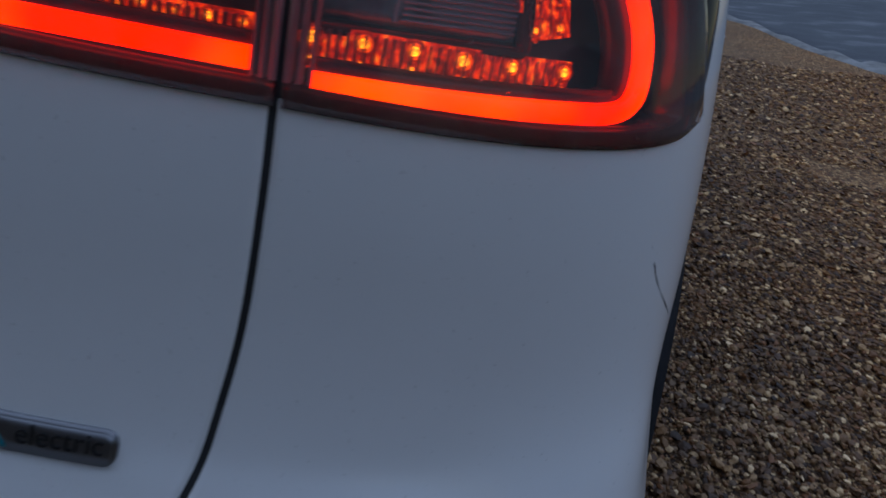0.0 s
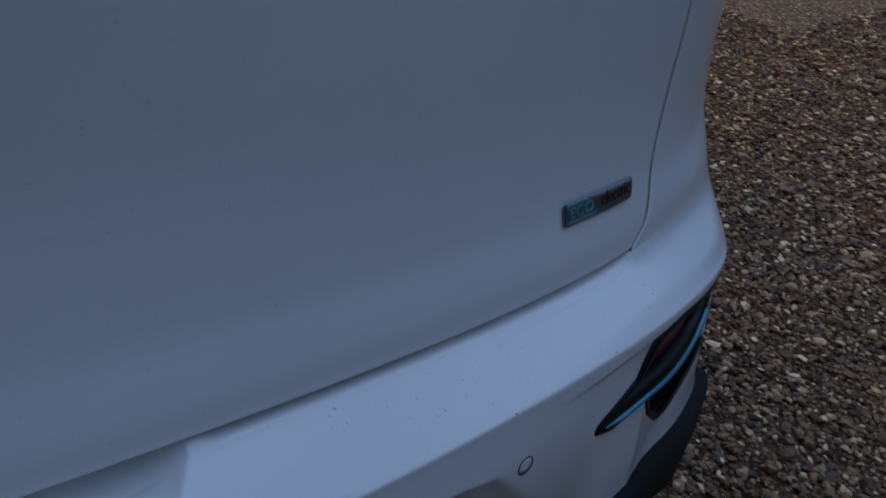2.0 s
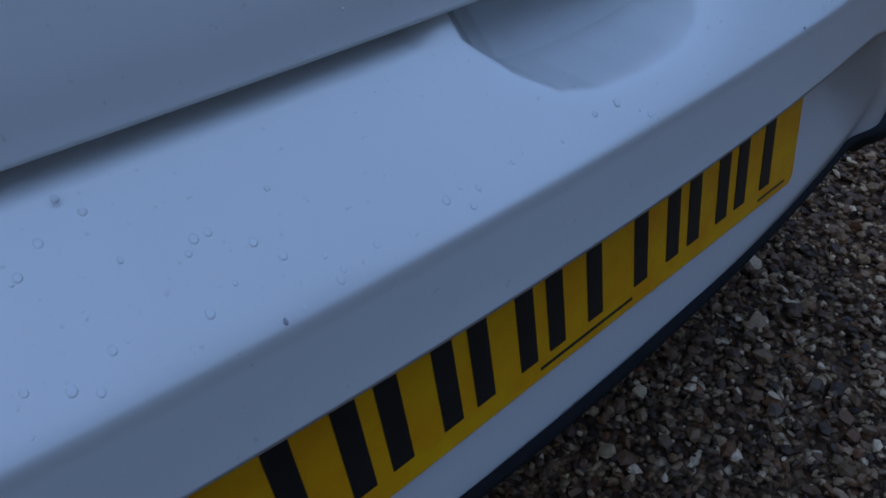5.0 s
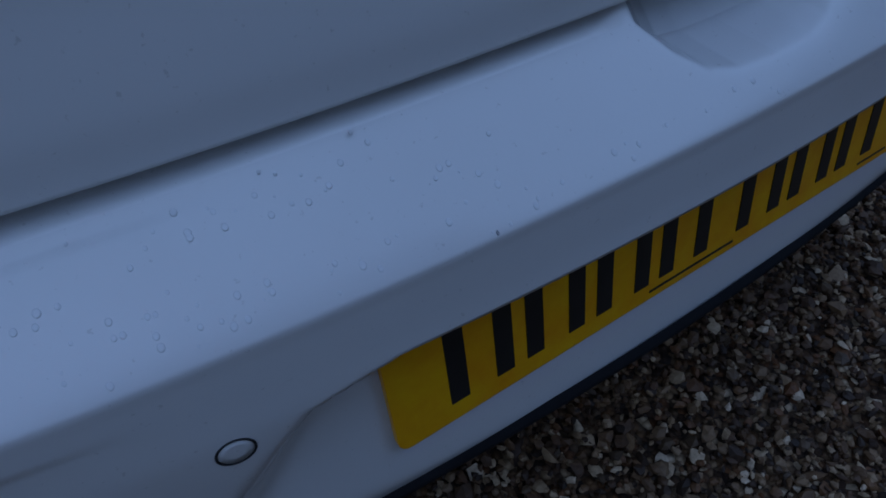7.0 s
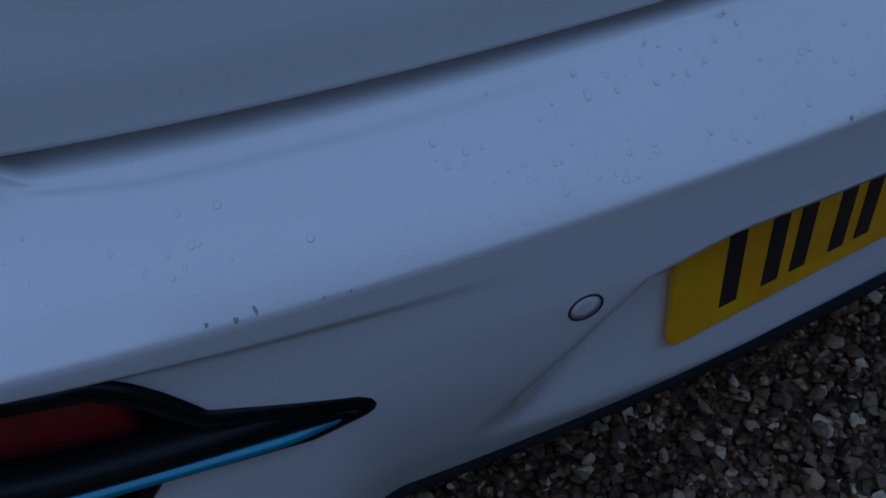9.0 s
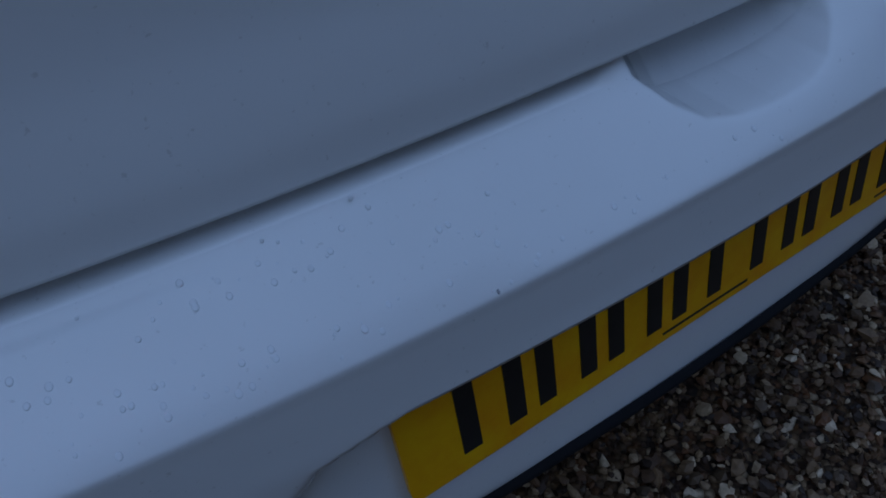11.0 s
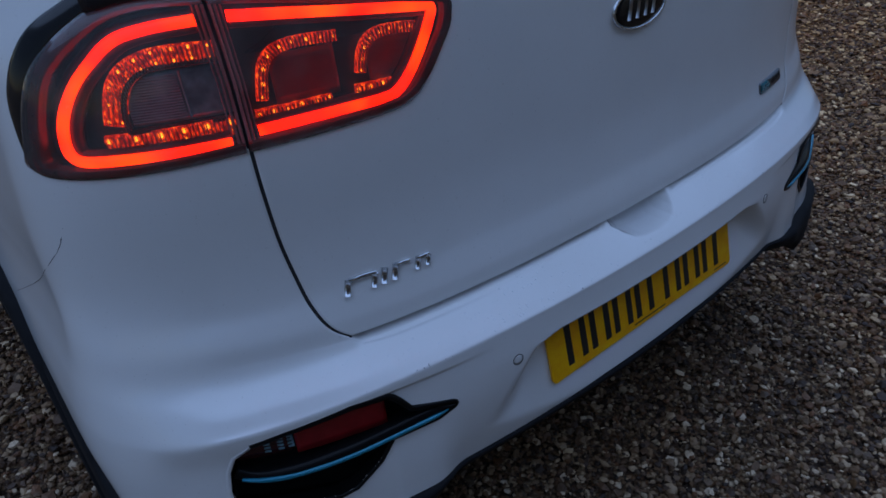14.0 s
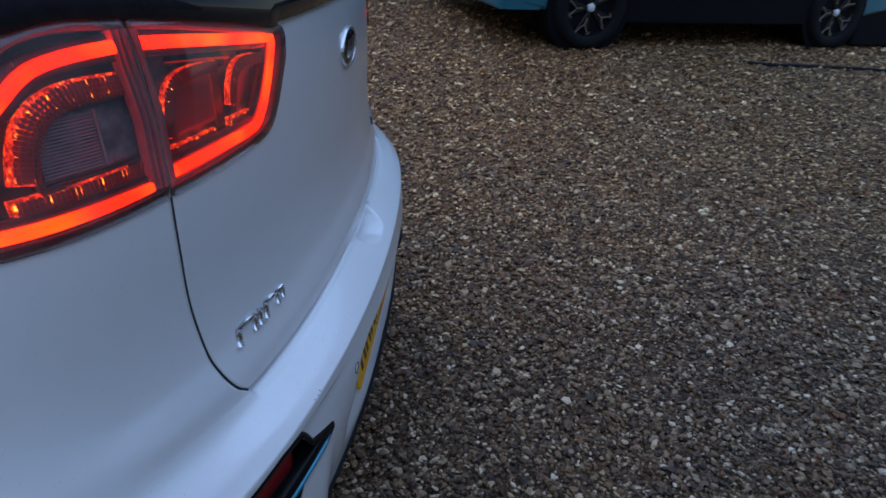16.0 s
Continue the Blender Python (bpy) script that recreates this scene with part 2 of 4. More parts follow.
def on_tail(x, z, off=0.0):
    """Points on the tail over (x, z), set off metres outwards."""
    v, s = find(x, z)
    return tail(v, s) + tail_normal(v, s) * np.asarray(off, float)[..., None]


def spline(points, steps=8):
    """A smooth line through points."""
    p = np.array(points, float)
    q = np.vstack([2 * p[0] - p[1], p, 2 * p[-1] - p[-2]])
    out = []
    for i in range(1, len(q) - 2):
        for k in range(steps):
            f = k / steps
            a, b, c, d = q[i - 1:i + 3]
            out.append(.5 * (2 * b + (c - a) * f + (2 * a - 5 * b + 4 * c - d) * f**2 + (3 * b - a - 3 * c + d) * f**3))
    return np.array(out + [p[-1]])


def ribbon(path, width, off, thick, side=1, bulge=0.0, across=4):
    """A raised band on the tail along a path in (x, z): face at off, edges down by thick. width: one number or one per point."""
    p = np.array(path, float)
    wide = np.broadcast_to(np.asarray(width, float), (len(p),))
    d = np.gradient(p, axis=0)
    n = np.stack([-d[:, 1], d[:, 0]], -1) / (np.linalg.norm(d, axis=1, keepdims=True) + 1e-9)
    cols = []
    us = [-1.0] + list(np.linspace(-1, 1, across + 1)) + [1.0]
    for k, u in enumerate(us):
        edge = k in (0, len(us) - 1)
        q = p + n * (u * wide / 2)[:, None]
        h = np.full(len(p), off - thick if edge else off + bulge * (1 - u * u))
        cols.append(on_tail(side * q[:, 0], q[:, 1], h))
    v = np.stack(cols, 1)
    rows, c = v.shape[:2]
    faces = grid_faces(rows, c, side < 0)
    faces += [tuple(range(c))[::1 if side < 0 else -1], tuple((rows - 1) * c + k for k in range(c))[::-1 if side < 0 else 1]]
    return mesh_of(v.reshape(-1, 3), faces)


def sheet(xs, low, high, off, thick, side=1, rows=10):
    """A sheet on the tail between the heights low(x) and high(x), with its edges turned in by thick."""
    lo, hi = np.array([low(x) for x in xs]), np.array([high(x) for x in xs])
    f = np.linspace(0, 1, rows)
    x2 = np.repeat(np.array(xs)[:, None], rows + 2, 1)
    z2 = lo[:, None] + (hi - lo)[:, None] * np.concatenate([[0], f, [1]])[None]
    h = np.full(x2.shape, float(off))
    h[:, 0] = h[:, -1] = off - thick
    v = on_tail(side * x2, z2, h)
    a, b = on_tail(side * x2[:1], z2[:1], h[:1] * 0 + off - thick), on_tail(side * x2[-1:], z2[-1:], h[:1] * 0 + off - thick)
    v = np.concatenate([a, v, b])
    return mesh_of(v.reshape(-1, 3), grid_faces(len(v), rows + 2, side < 0))


def inside(x, z, outline):
    """Which of the points (x, z) lie inside a closed outline."""
    o = np.array(outline)
    hit = np.zeros(x.shape, bool)
    for (ax, az), (bx, bz) in zip(o, np.roll(o, -1, 0)):
        cut = (az > z) != (bz > z)
        hit ^= cut & (x < (bx - ax) * (z - az) / ((bz - az) if bz != az else 1e-9) + ax)
    return hit


def blend(a, b, t):
    t = np.clip((t - a) / (b - a), 0, 1)
    return t * t * (3 - 2 * t)


# outlines of the tail's openings, as (x, z) of one half
LAMP_LOW = spline([(.346, 1.120), (.352, 1.096), (.370, 1.068), (.390, 1.040), (.412, 1.018), (.445, 1.008), (.52, 1.003), (.625, .999), (.70, .995), (.77, .993), (.820, .995), (.836, 1.006)], 6)
LAMP_TOP = [tuple(q) for q in spline([(.346, 1.120), (.352, 1.132), (.376, 1.1375), (.46, 1.152), (.577, 1.170), (.66, 1.178), (.700, 1.1772), (.735, 1.167), (.775, 1.140), (.804, 1.108), (.822, 1.065), (.833, 1.022), (.836, 1.009)], 5).tolist()]
LAMP = [tuple(p) for p in LAMP_LOW] + LAMP_TOP[::-1]
CLUSTER = [(.4565, .5775), (.4555, .5815), (.4575, .5865), (.463, .5905), (.50, .601), (.527, .609), (.540, .628), (.549, .639), (.560, .6485), (.612, .652), (.703, .643), (.745, .635), (.769, .616), (.781, .588), (.788, .55), (.783, .512),
           (.70, .497), (.65, .482), (.622, .488), (.581, .526), (.560, .561), (.488, .564), (.468, .5715), (.460, .5745)]
GATE_SIDE = spline([(.627, 1.19), (.627, 1.12), (.626, 1.06), (.625, 1.0), (.624, .955), (.621, .905), (.617, .862), (.610, .815), (.603, .773), (.594, .745), (.581, .726), (.563, .7115)], 6)


def gate_edge(z):
    """Half width of the tailgate at a height."""
    return np.interp(z, GATE_SIDE[::-1, 1], GATE_SIDE[::-1, 0])


def inset(poly, by):
    """A closed outline drawn in by a distance."""
    p = np.array(poly[:-1])
    d = np.roll(p, -1, 0) - np.roll(p, 1, 0)
    n = np.stack([-d[:, 1], d[:, 0]], -1) / (np.linalg.norm(d, axis=1, keepdims=True) + 1e-9)
    q = p + n * by
    return np.vstack([q, q[:1]])

# ---- ground ----
def rise(x):
    """Height of the drive: level round the car, climbing gently beyond it."""
    return .46 * (1 - np.exp(-(np.maximum(np.asarray(x, float) - 2.1, 0) / 2.9) ** 1.6))


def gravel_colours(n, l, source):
    """Stone colours by a random number; paler and warmer away from the parked car along x, warmer ahead and greyer
    behind it.
    """
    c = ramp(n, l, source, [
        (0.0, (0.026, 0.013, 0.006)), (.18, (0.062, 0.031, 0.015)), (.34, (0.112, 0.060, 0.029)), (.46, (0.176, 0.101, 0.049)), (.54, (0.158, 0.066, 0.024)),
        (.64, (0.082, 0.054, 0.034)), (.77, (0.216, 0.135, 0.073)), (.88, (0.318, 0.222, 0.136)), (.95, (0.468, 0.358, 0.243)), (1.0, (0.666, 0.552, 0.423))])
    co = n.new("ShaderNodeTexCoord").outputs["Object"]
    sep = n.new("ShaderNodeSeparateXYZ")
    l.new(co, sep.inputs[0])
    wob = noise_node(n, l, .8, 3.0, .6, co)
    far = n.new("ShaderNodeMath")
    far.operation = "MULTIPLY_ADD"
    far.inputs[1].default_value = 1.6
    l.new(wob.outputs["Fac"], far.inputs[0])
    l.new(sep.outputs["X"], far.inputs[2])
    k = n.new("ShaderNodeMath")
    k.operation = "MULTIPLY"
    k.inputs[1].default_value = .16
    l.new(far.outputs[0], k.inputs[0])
    far_tone = ramp(n, l, k.outputs[0], [(.18, (1.0, 1.0, 1.0)), (.60, (1.80, 1.50, 1.06))])
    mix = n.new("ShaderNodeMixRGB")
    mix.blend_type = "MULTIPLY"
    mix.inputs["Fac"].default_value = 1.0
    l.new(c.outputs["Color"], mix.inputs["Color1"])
    l.new(far_tone.outputs["Color"], mix.inputs["Color2"])
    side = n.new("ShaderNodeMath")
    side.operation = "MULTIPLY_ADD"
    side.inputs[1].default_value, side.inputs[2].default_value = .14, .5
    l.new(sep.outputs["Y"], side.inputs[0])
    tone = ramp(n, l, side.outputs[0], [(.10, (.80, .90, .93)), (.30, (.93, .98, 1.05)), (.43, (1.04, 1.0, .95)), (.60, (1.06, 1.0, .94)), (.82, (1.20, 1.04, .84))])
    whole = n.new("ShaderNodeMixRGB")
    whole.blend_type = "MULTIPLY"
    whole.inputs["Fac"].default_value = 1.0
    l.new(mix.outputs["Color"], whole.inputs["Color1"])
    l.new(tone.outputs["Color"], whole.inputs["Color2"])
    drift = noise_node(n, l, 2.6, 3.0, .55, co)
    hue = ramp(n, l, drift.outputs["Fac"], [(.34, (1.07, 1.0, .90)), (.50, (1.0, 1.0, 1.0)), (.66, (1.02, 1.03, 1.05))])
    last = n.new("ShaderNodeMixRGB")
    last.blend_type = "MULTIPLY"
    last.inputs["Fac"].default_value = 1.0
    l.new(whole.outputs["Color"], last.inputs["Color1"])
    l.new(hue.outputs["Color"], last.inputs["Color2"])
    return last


def gravel_bed():
    """Packed small stones for the bed between and beyond the loose ones."""
    m, n, l, b = material("gravel_bed", (.1, .08, .06), .85)
    co = n.new("ShaderNodeTexCoord").outputs["Object"]
    vo = n.new("ShaderNodeTexVoronoi")
    vo.inputs["Scale"].default_value = 84.0
    l.new(co, vo.inputs["Vector"])
    sep = n.new("ShaderNodeSeparateColor")
    l.new(vo.outputs["Color"], sep.inputs["Color"])
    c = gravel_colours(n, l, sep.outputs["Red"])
    broad = noise_node(n, l, .55, 5.0, .6, co)
    shade = ramp(n, l, broad.outputs["Fac"], [(.3, (.86, .83, .78)), (.7, (1.12, 1.1, 1.06))])
    # cell borders darkened in the colour, as shade between the packed stones
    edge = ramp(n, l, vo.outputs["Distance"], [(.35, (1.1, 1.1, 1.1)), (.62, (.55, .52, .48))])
    one = n.new("ShaderNodeMixRGB")
    one.blend_type = "MULTIPLY"
    one.inputs["Fac"].default_value = 1.0
    l.new(c.outputs["Color"], one.inputs["Color1"])
    l.new(shade.outputs["Color"], one.inputs["Color2"])
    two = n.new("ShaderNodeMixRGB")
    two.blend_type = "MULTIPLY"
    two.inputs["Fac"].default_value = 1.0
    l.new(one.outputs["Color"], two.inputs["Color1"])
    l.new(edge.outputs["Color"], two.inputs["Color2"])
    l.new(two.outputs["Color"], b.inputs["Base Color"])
    inv = n.new("ShaderNodeMath")
    inv.operation = "SUBTRACT"
    inv.inputs[0].default_value = 1.0
    l.new(vo.outputs["Distance"], inv.inputs[1])
    bumped(n, l, b, inv.outputs[0], 1.0, .012)
    return m


def stone_material():
    m, n, l, b = material("gravel_stone", (.2, .16, .12), .62)
    g = n.new("ShaderNodeNewGeometry")
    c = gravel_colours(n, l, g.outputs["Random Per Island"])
    t = noise_node(n, l, 160.0, 4.0)
    s = ramp(n, l, t.outputs["Fac"], [(.3, (.72, .68, .64)), (.7, (1.12, 1.1, 1.06))])
    mix = n.new("ShaderNodeMixRGB")
    mix.blend_type = "MULTIPLY"
    mix.inputs["Fac"].default_value = 1.0
    l.new(c.outputs["Color"], mix.inputs["Color1"])
    l.new(s.outputs["Color"], mix.inputs["Color2"])
    l.new(mix.outputs["Color"], b.inputs["Base Color"])
    bumped(n, l, b, t.outputs["Fac"], .35, .002)
    return m


def ground_sheet():
    xs = np.concatenate([[-900, -200, -40, -10], np.arange(-4, 12.1, .25), [16, 30, 80, 300, 900]])
    ys = np.concatenate([[-900, -200, -40, -12], np.arange(-7, 16.1, .5), [25, 60, 300, 900]])
    X, Y = np.meshgrid(xs, ys, indexing="ij")
    Z = rise(X) - .012
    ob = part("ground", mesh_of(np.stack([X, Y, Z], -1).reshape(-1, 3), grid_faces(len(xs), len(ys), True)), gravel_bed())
    return tagged(ob, "gravel drive of packed brown, grey and white stones", "ground", kind="structure")


def stone_field(name, label, areas, seed):
    """Loose angular stones scattered over rectangles: x0, x1, y0, y1, stones a square metre, mean size."""
    rng = np.random.default_rng(seed)
    shapes = []
    bm = bmesh.new()
    bmesh.ops.create_icosphere(bm, subdivisions=1, radius=1.0)
    shapes.append((np.array([v.co[:] for v in bm.verts]), np.array([[v.index for v in f.verts] for f in bm.faces])))
    bm.free()
    chip = np.array([(1, .1, .3), (-.1, 1, .2), (-1, -.1, .35), (.1, -1, .25), (.1, .1, 1.0), (0, 0, -.8)])
    shapes.append((chip, np.array([(0, 1, 4), (1, 2, 4), (2, 3, 4), (3, 0, 4), (1, 0, 5), (2, 1, 5), (3, 2, 5), (0, 3, 5)])))
    allv, allf, count = [], [], 0
    for x0, x1, y0, y1, dense, size in areas:
        base, tris = shapes[0 if size < .0145 else 1]
        k = int((x1 - x0) * (y1 - y0) * dense)
        c = np.stack([rng.uniform(x0, x1, k), rng.uniform(y0, y1, k)], -1)
        r = size * np.clip(rng.lognormal(0, .38, k), .45, 2.4) / 2
        shape = rng.uniform(.52, 1.35, (k, 3)) * np.array([1, 1, .60])
        jit = 1 + rng.uniform(-.34, .30, (k, len(base), 1))
        v = base[None] * jit * shape[:, None] * r[:, None, None]
        a, t = rng.uniform(0, 2 * np.pi, k), rng.normal(0, .45, k)
        ct, st = np.cos(t)[:, None], np.sin(t)[:, None]
        v = np.stack([v[..., 0], v[..., 1] * ct - v[..., 2] * st, v[..., 1] * st + v[..., 2] * ct], -1)
        ca, sa = np.cos(a)[:, None], np.sin(a)[:, None]
        v = np.stack([v[..., 0] * ca - v[..., 1] * sa, v[..., 0] * sa + v[..., 1] * ca, v[..., 2]], -1)
        high = rise(c[:, 0]) - .009 + rng.uniform(0, .012, k) + r * .25
        v += np.concatenate([c, high[:, None]], 1)[:, None]
        allv.append(v.reshape(-1, 3))
        allf.append((tris[None] + (count + np.arange(k) * len(base))[:, None, None]).reshape(-1, 3))
        count += k * len(base)
    v, f = np.concatenate(allv), np.concatenate(allf)
    me = bpy.data.meshes.new(name)
    me.vertices.add(len(v))
    me.vertices.foreach_set("co", v.astype(np.float32).ravel())
    me.loops.add(f.size)
    me.loops.foreach_set("vertex_index", f.astype(np.int32).ravel())
    me.polygons.add(len(f))
    me.polygons.foreach_set("loop_start", np.arange(0, f.size, 3, dtype=np.int32))
    me.polygons.foreach_set("use_smooth", np.zeros(len(f), bool))
    me.update(calc_edges=True)
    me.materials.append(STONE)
    return tagged(new(name, me), label, "gravel", kind="stuff")


# unseen wall added behind the viewpoint to block light on the tailgate
def light_blocker():
    m, n, l, b = material("blocker_brown", (.14, .09, .065), .8)
    t = noise_node(n, l, 6.0, 5.0)
    c = ramp(n, l, t.outputs["Fac"], [(.3, (.075, .045, .032)), (.7, (.14, .092, .062))])
    l.new(c.outputs["Color"], b.inputs["Base Color"])
    bm = bmesh.new()
    bmesh.ops.create_cube(bm, size=1.0, matrix=Matrix.Translation((-.4, -4.3, 3.6)) @ Matrix.Diagonal((5.8, .35, 7.3, 1)))
    return tagged(part("blocker_wall", bm, m), "brown wall added out of view to keep light off the tailgate", "wall", kind="structure")


STONE = stone_material()
light_blocker()
ground_sheet()
stone_field("loose_gravel", "loose angular brown, ochre, grey and white gravel stones", [
    (-.75, 1.0, -1.2, .35, 9800, .0116), (1.0, 2.2, -1.5, .9, 7600, .0136), (-1.6, -.75, .0, 1.8, 6400, .0138), (.90, 1.9, .9, 2.6, 6800, .0136),
    (2.2, 3.6, -3.2, 1.8, 5200, .0176), (-.1, 2.2, -2.7, -1.5, 6000, .0158), (-.1, 1.0, -1.5, -1.2, 7400, .0132), (1.9, 2.2, .9, 1.8, 6400, .0150),
    (1.9, 4.2, 1.8, 4.2, 3400, .0178), (.9, 1.9, 2.6, 4.6, 3600, .0178), (3.6, 7.6, -4.6, 2.0, 2200, .0212), (.9, 3.4, 4.6, 8.5, 1400, .0225)], 3)


# ---- the white car ----
car = thing("parked_car", "white electric crossover with lit red tail lights, parked on gravel", "car")


def stretch(v):
    """Half angle at which the tailgate's gap runs along a section."""
    z = section(v)[..., 0]
    z = z + section(v)[..., 1] * .36 + section(v)[..., 2] * .13
    return np.arcsin(gate_edge(z) / section(v)[..., 5])


def cut_lamp(p, by=.003):
    """Which points lie inside the lamp's opening."""
    x, z = np.abs(p[..., 0]), p[..., 2]
    mid = np.array([.62, 1.085])
    o = [(mid[0] + (a - mid[0]) * (1 - by / .22), mid[1] + (b - mid[1]) * (1 - by / .08)) for a, b in LAMP]
    return inside(x, z, o)


def kick(x, z):
    """How far the bumper's lower corner flares out below the pod, from a crease at the pod's tip."""
    line = np.interp(x, [.44, .47, .50, .562, .583, .614, .65, .70, .80], [.578, .566, .556, .550, .514, .478, .474, .486, .50])
    d = line - z
    return .14 * blend(.440, .510, x) * (1 - .6 * blend(.66, .80, x)) * .5 * (d + np.sqrt(d * d + .003**2)) * (d > -.008)


def scoop(p):
    """Presses the number plate's bay and the finger hold into the bumper."""
    x, y, z = np.abs(p[..., 0]), p[..., 1].copy(), p[..., 2].copy()
    edge = np.interp(z, [.43, .46, .505, .55, .59, .612, .622], [.480, .449, .404, .368, .334, .312, .27])
    m = (1 - blend(edge - .066, edge + .006, x)) * (1 - blend(.619, .6245, z))
    flat = .0065 + .27 * (z - .4926)
    d = flat - y
    y = y + m * .5 * (d + np.sqrt(d * d + .003**2) - .0006)
    y = y - kick(x, z) * (p[..., 1] < .45)
    # a faint fold runs inwards from the pod's upper corner
    y = y + .0046 * blend(.36, .56, x) * (1 - blend(.575, .61, x)) * blend(.6515, .6435, z) * blend(.57, .635, z)
    rim = np.interp(x, [0, .03, .05, .066, .078, .088, .10], [.6845, .6855, .689, .697, .707, .722, .75])
    d = z - rim
    sink = .5 * (d + np.sqrt(d * d + .0016**2)) * (x < .1) * (p[..., 1] < .2) * (z > .66)
    z = z - 1.15 * sink
    y = y + .30 * sink
    return np.stack([p[..., 0], y, z], -1)


SIDE_Y = np.linspace(.02, .9, 40)
CUT_IN = -.006
SIDE_GRID = []


def smooth_rows(g, weight, times):
    """Evens out a grid from row to row, by a weight at each point; the outermost rows stay."""
    g = g.copy()
    w = (weight * .5)[1:-1, :, None]
    for _ in range(times):
        g[1:-1] += w * ((g[:-2] + g[2:]) / 2 - g[1:-1])
    return g


def flank_width(z):
    """Half width of the car's sides ahead of the tail, at a height."""
    return np.interp(z, [.34, .6, .70, .82, .91, .98, 1.05, 1.12, 1.2, 1.3], [.885, .902, .904, .896, .879, .861, .842, .820, .768, .70])


def half_body(side):
    """The rear quarter and bumper of one side, from the lamp down to the skirt and forward past the wheel arch."""
    def columns(v, cols_s):
        p = tail(v[:, None] * np.ones_like(cols_s), cols_s)
        end = p[:, -1:]
        more = np.repeat(end, len(SIDE_Y), 1)
        more[..., 1] += SIDE_Y
        more[..., 0] -= (.003 + .012 * blend(.56, .46, more[..., 2])) * (1 - np.exp(-SIDE_Y / .16))
        return np.concatenate([p, more], 1)

    half = math.pi / 2
    f = 1 - (1 - np.linspace(0, 1, 120)) ** 1.15
    vu = np.concatenate([np.linspace(.0, 8, 130)[:-1], np.linspace(8, 12, 34)])
    s0 = stretch(vu) + .0040
    up = columns(vu, s0[:, None] + (half - s0[:, None]) * f[None])
    tuck = up[:, :1] + np.array([-.004, .022, 0])
    up = np.concatenate([tuck, up], 1)
    vl = np.concatenate([np.linspace(12, 17, 64), np.linspace(17, 20.4, 46)[1:], np.linspace(20.4, LAST, 40)[1:]])
    sj = s0[-1]
    s_in = np.concatenate([np.linspace(0, .125, 64), np.linspace(.125, sj, 124)[1:]])[:-1]
    cs = np.concatenate([s_in, sj + (half - sj) * f])
    low = columns(vl, np.repeat(cs[None], len(vl), 0))
    # below the tailgate the bumper begins a little lower, leaving the gap
    fade = 1 - blend(.548, .566, low[0, :len(cs), 0])
    vv = vl[:, None] + .30 * fade[None] * np.clip(1 - (vl[:, None] - 12) / 1.2, 0, 1)
    low[:, :len(cs)] = tail(vv, np.repeat(cs[None], len(vl), 0))
    low[:, :len(cs), 2] -= .0055 * fade[None] * (1 - blend(12.0, 13.2, vl))[:, None]
    n_in, n_up = len(s_in), len(vu)
    low = smooth_rows(low, (blend(15.0, 15.7, vl) * (1 - blend(17.3, 18.0, vl)))[:, None] * np.ones(low.shape[1]), 26)
    low = smooth_rows(low, (1 - blend(14.0, 15.2, vl))[:, None] * np.ones(low.shape[1]), 60)
    # outside the tailgate the ledge dies away softly towards the corner
    outer = np.concatenate([up[:, 1:], low[1:, n_in:]])
    vo = np.concatenate([vu, vl[1:]])
    near = blend(.72, .84, outer[..., 0]) * (blend(5.5, 8.5, vo) * (1 - blend(13.4, 15.8, vo)))[:, None]
    most = np.interp(outer[..., 2], [.58, .68, .78, .88], [.908, .898, .878, .868])
    outer[..., 0] += (np.minimum(outer[..., 0], most) - outer[..., 0]) * blend(.14, .40, outer[..., 1])
    outer = smooth_rows(outer, near, 170)
    plain = outer.copy()
    # beyond the corner the side is one plain bow from the lamp down past the ledge
    some = (vo > 7) & (vo < 21.8)
    for j in range(outer.shape[1]):
        col = outer[some, j]
        if col[:, 0].max() < .80:
            continue
        for a in (0, 1):
            fitted = np.polyval(np.polyfit(col[:, 2], col[:, a], 3), outer[:, j, 2])
            w = .62 * blend(.815, .872, outer[:, j, 0]) * blend(7.5, 10, vo) * (1 - blend(19.8, 21.6, vo))
            plain[:, j, a] = outer[:, j, a] + (fitted - outer[:, j, a]) * w
    outer = smooth_rows(plain, blend(.762, .825, plain[..., 0]) * (blend(14.0, 15.4, vo) * (1 - blend(18.6, 20.6, vo)))[:, None], 260)
    # the flank swells to the shoulder over the wheel
    outer[..., 0] += (flank_width(outer[..., 2]) - outer[..., 0]) * blend(.42, .80, outer[..., 1]) * (outer[..., 2] > .56)
    ways = outer.swapaxes(0, 1)
    outer = smooth_rows(ways, blend(.30, .44, ways[..., 1]), 90).swapaxes(0, 1)
    up[:, 1:], low[:, n_in:] = outer[:n_up], outer[n_up - 1:]
    if side > 0:
        flank = outer.reshape(-1, 3)
        SIDE_GRID.extend(flank[(flank[:, 1] > .24) & (flank[:, 1] < .7) & (flank[:, 2] > .6)].tolist())
    # a low step in the ledge runs along the tailgate's edge and round its corner
    body = low[:, :len(cs)]
    ax = body[..., 0]
    line = 13.15 - .95 * blend(.50, .60, ax)
    sunk = .0017 * blend(.22, .50, ax) * (1 - blend(line - .42, line + .22, vl[:, None] + 0 * ax)) * (1 - blend(.600, .625, ax)) * blend(.085, .11, ax)
    low[:, :len(cs), 2] -= sunk
    low = scoop(low)
    lip = low[:1].copy()
    hold = blend(.105, .085, np.abs(lip[..., 0]))
    lip[..., 1] += .05
    lip[..., 2] += .004 + .034 * hold
    low = np.concatenate([lip, low])
    under = low[-1:].copy()
    under[..., 1] += .02
    low = np.concatenate([low, under])
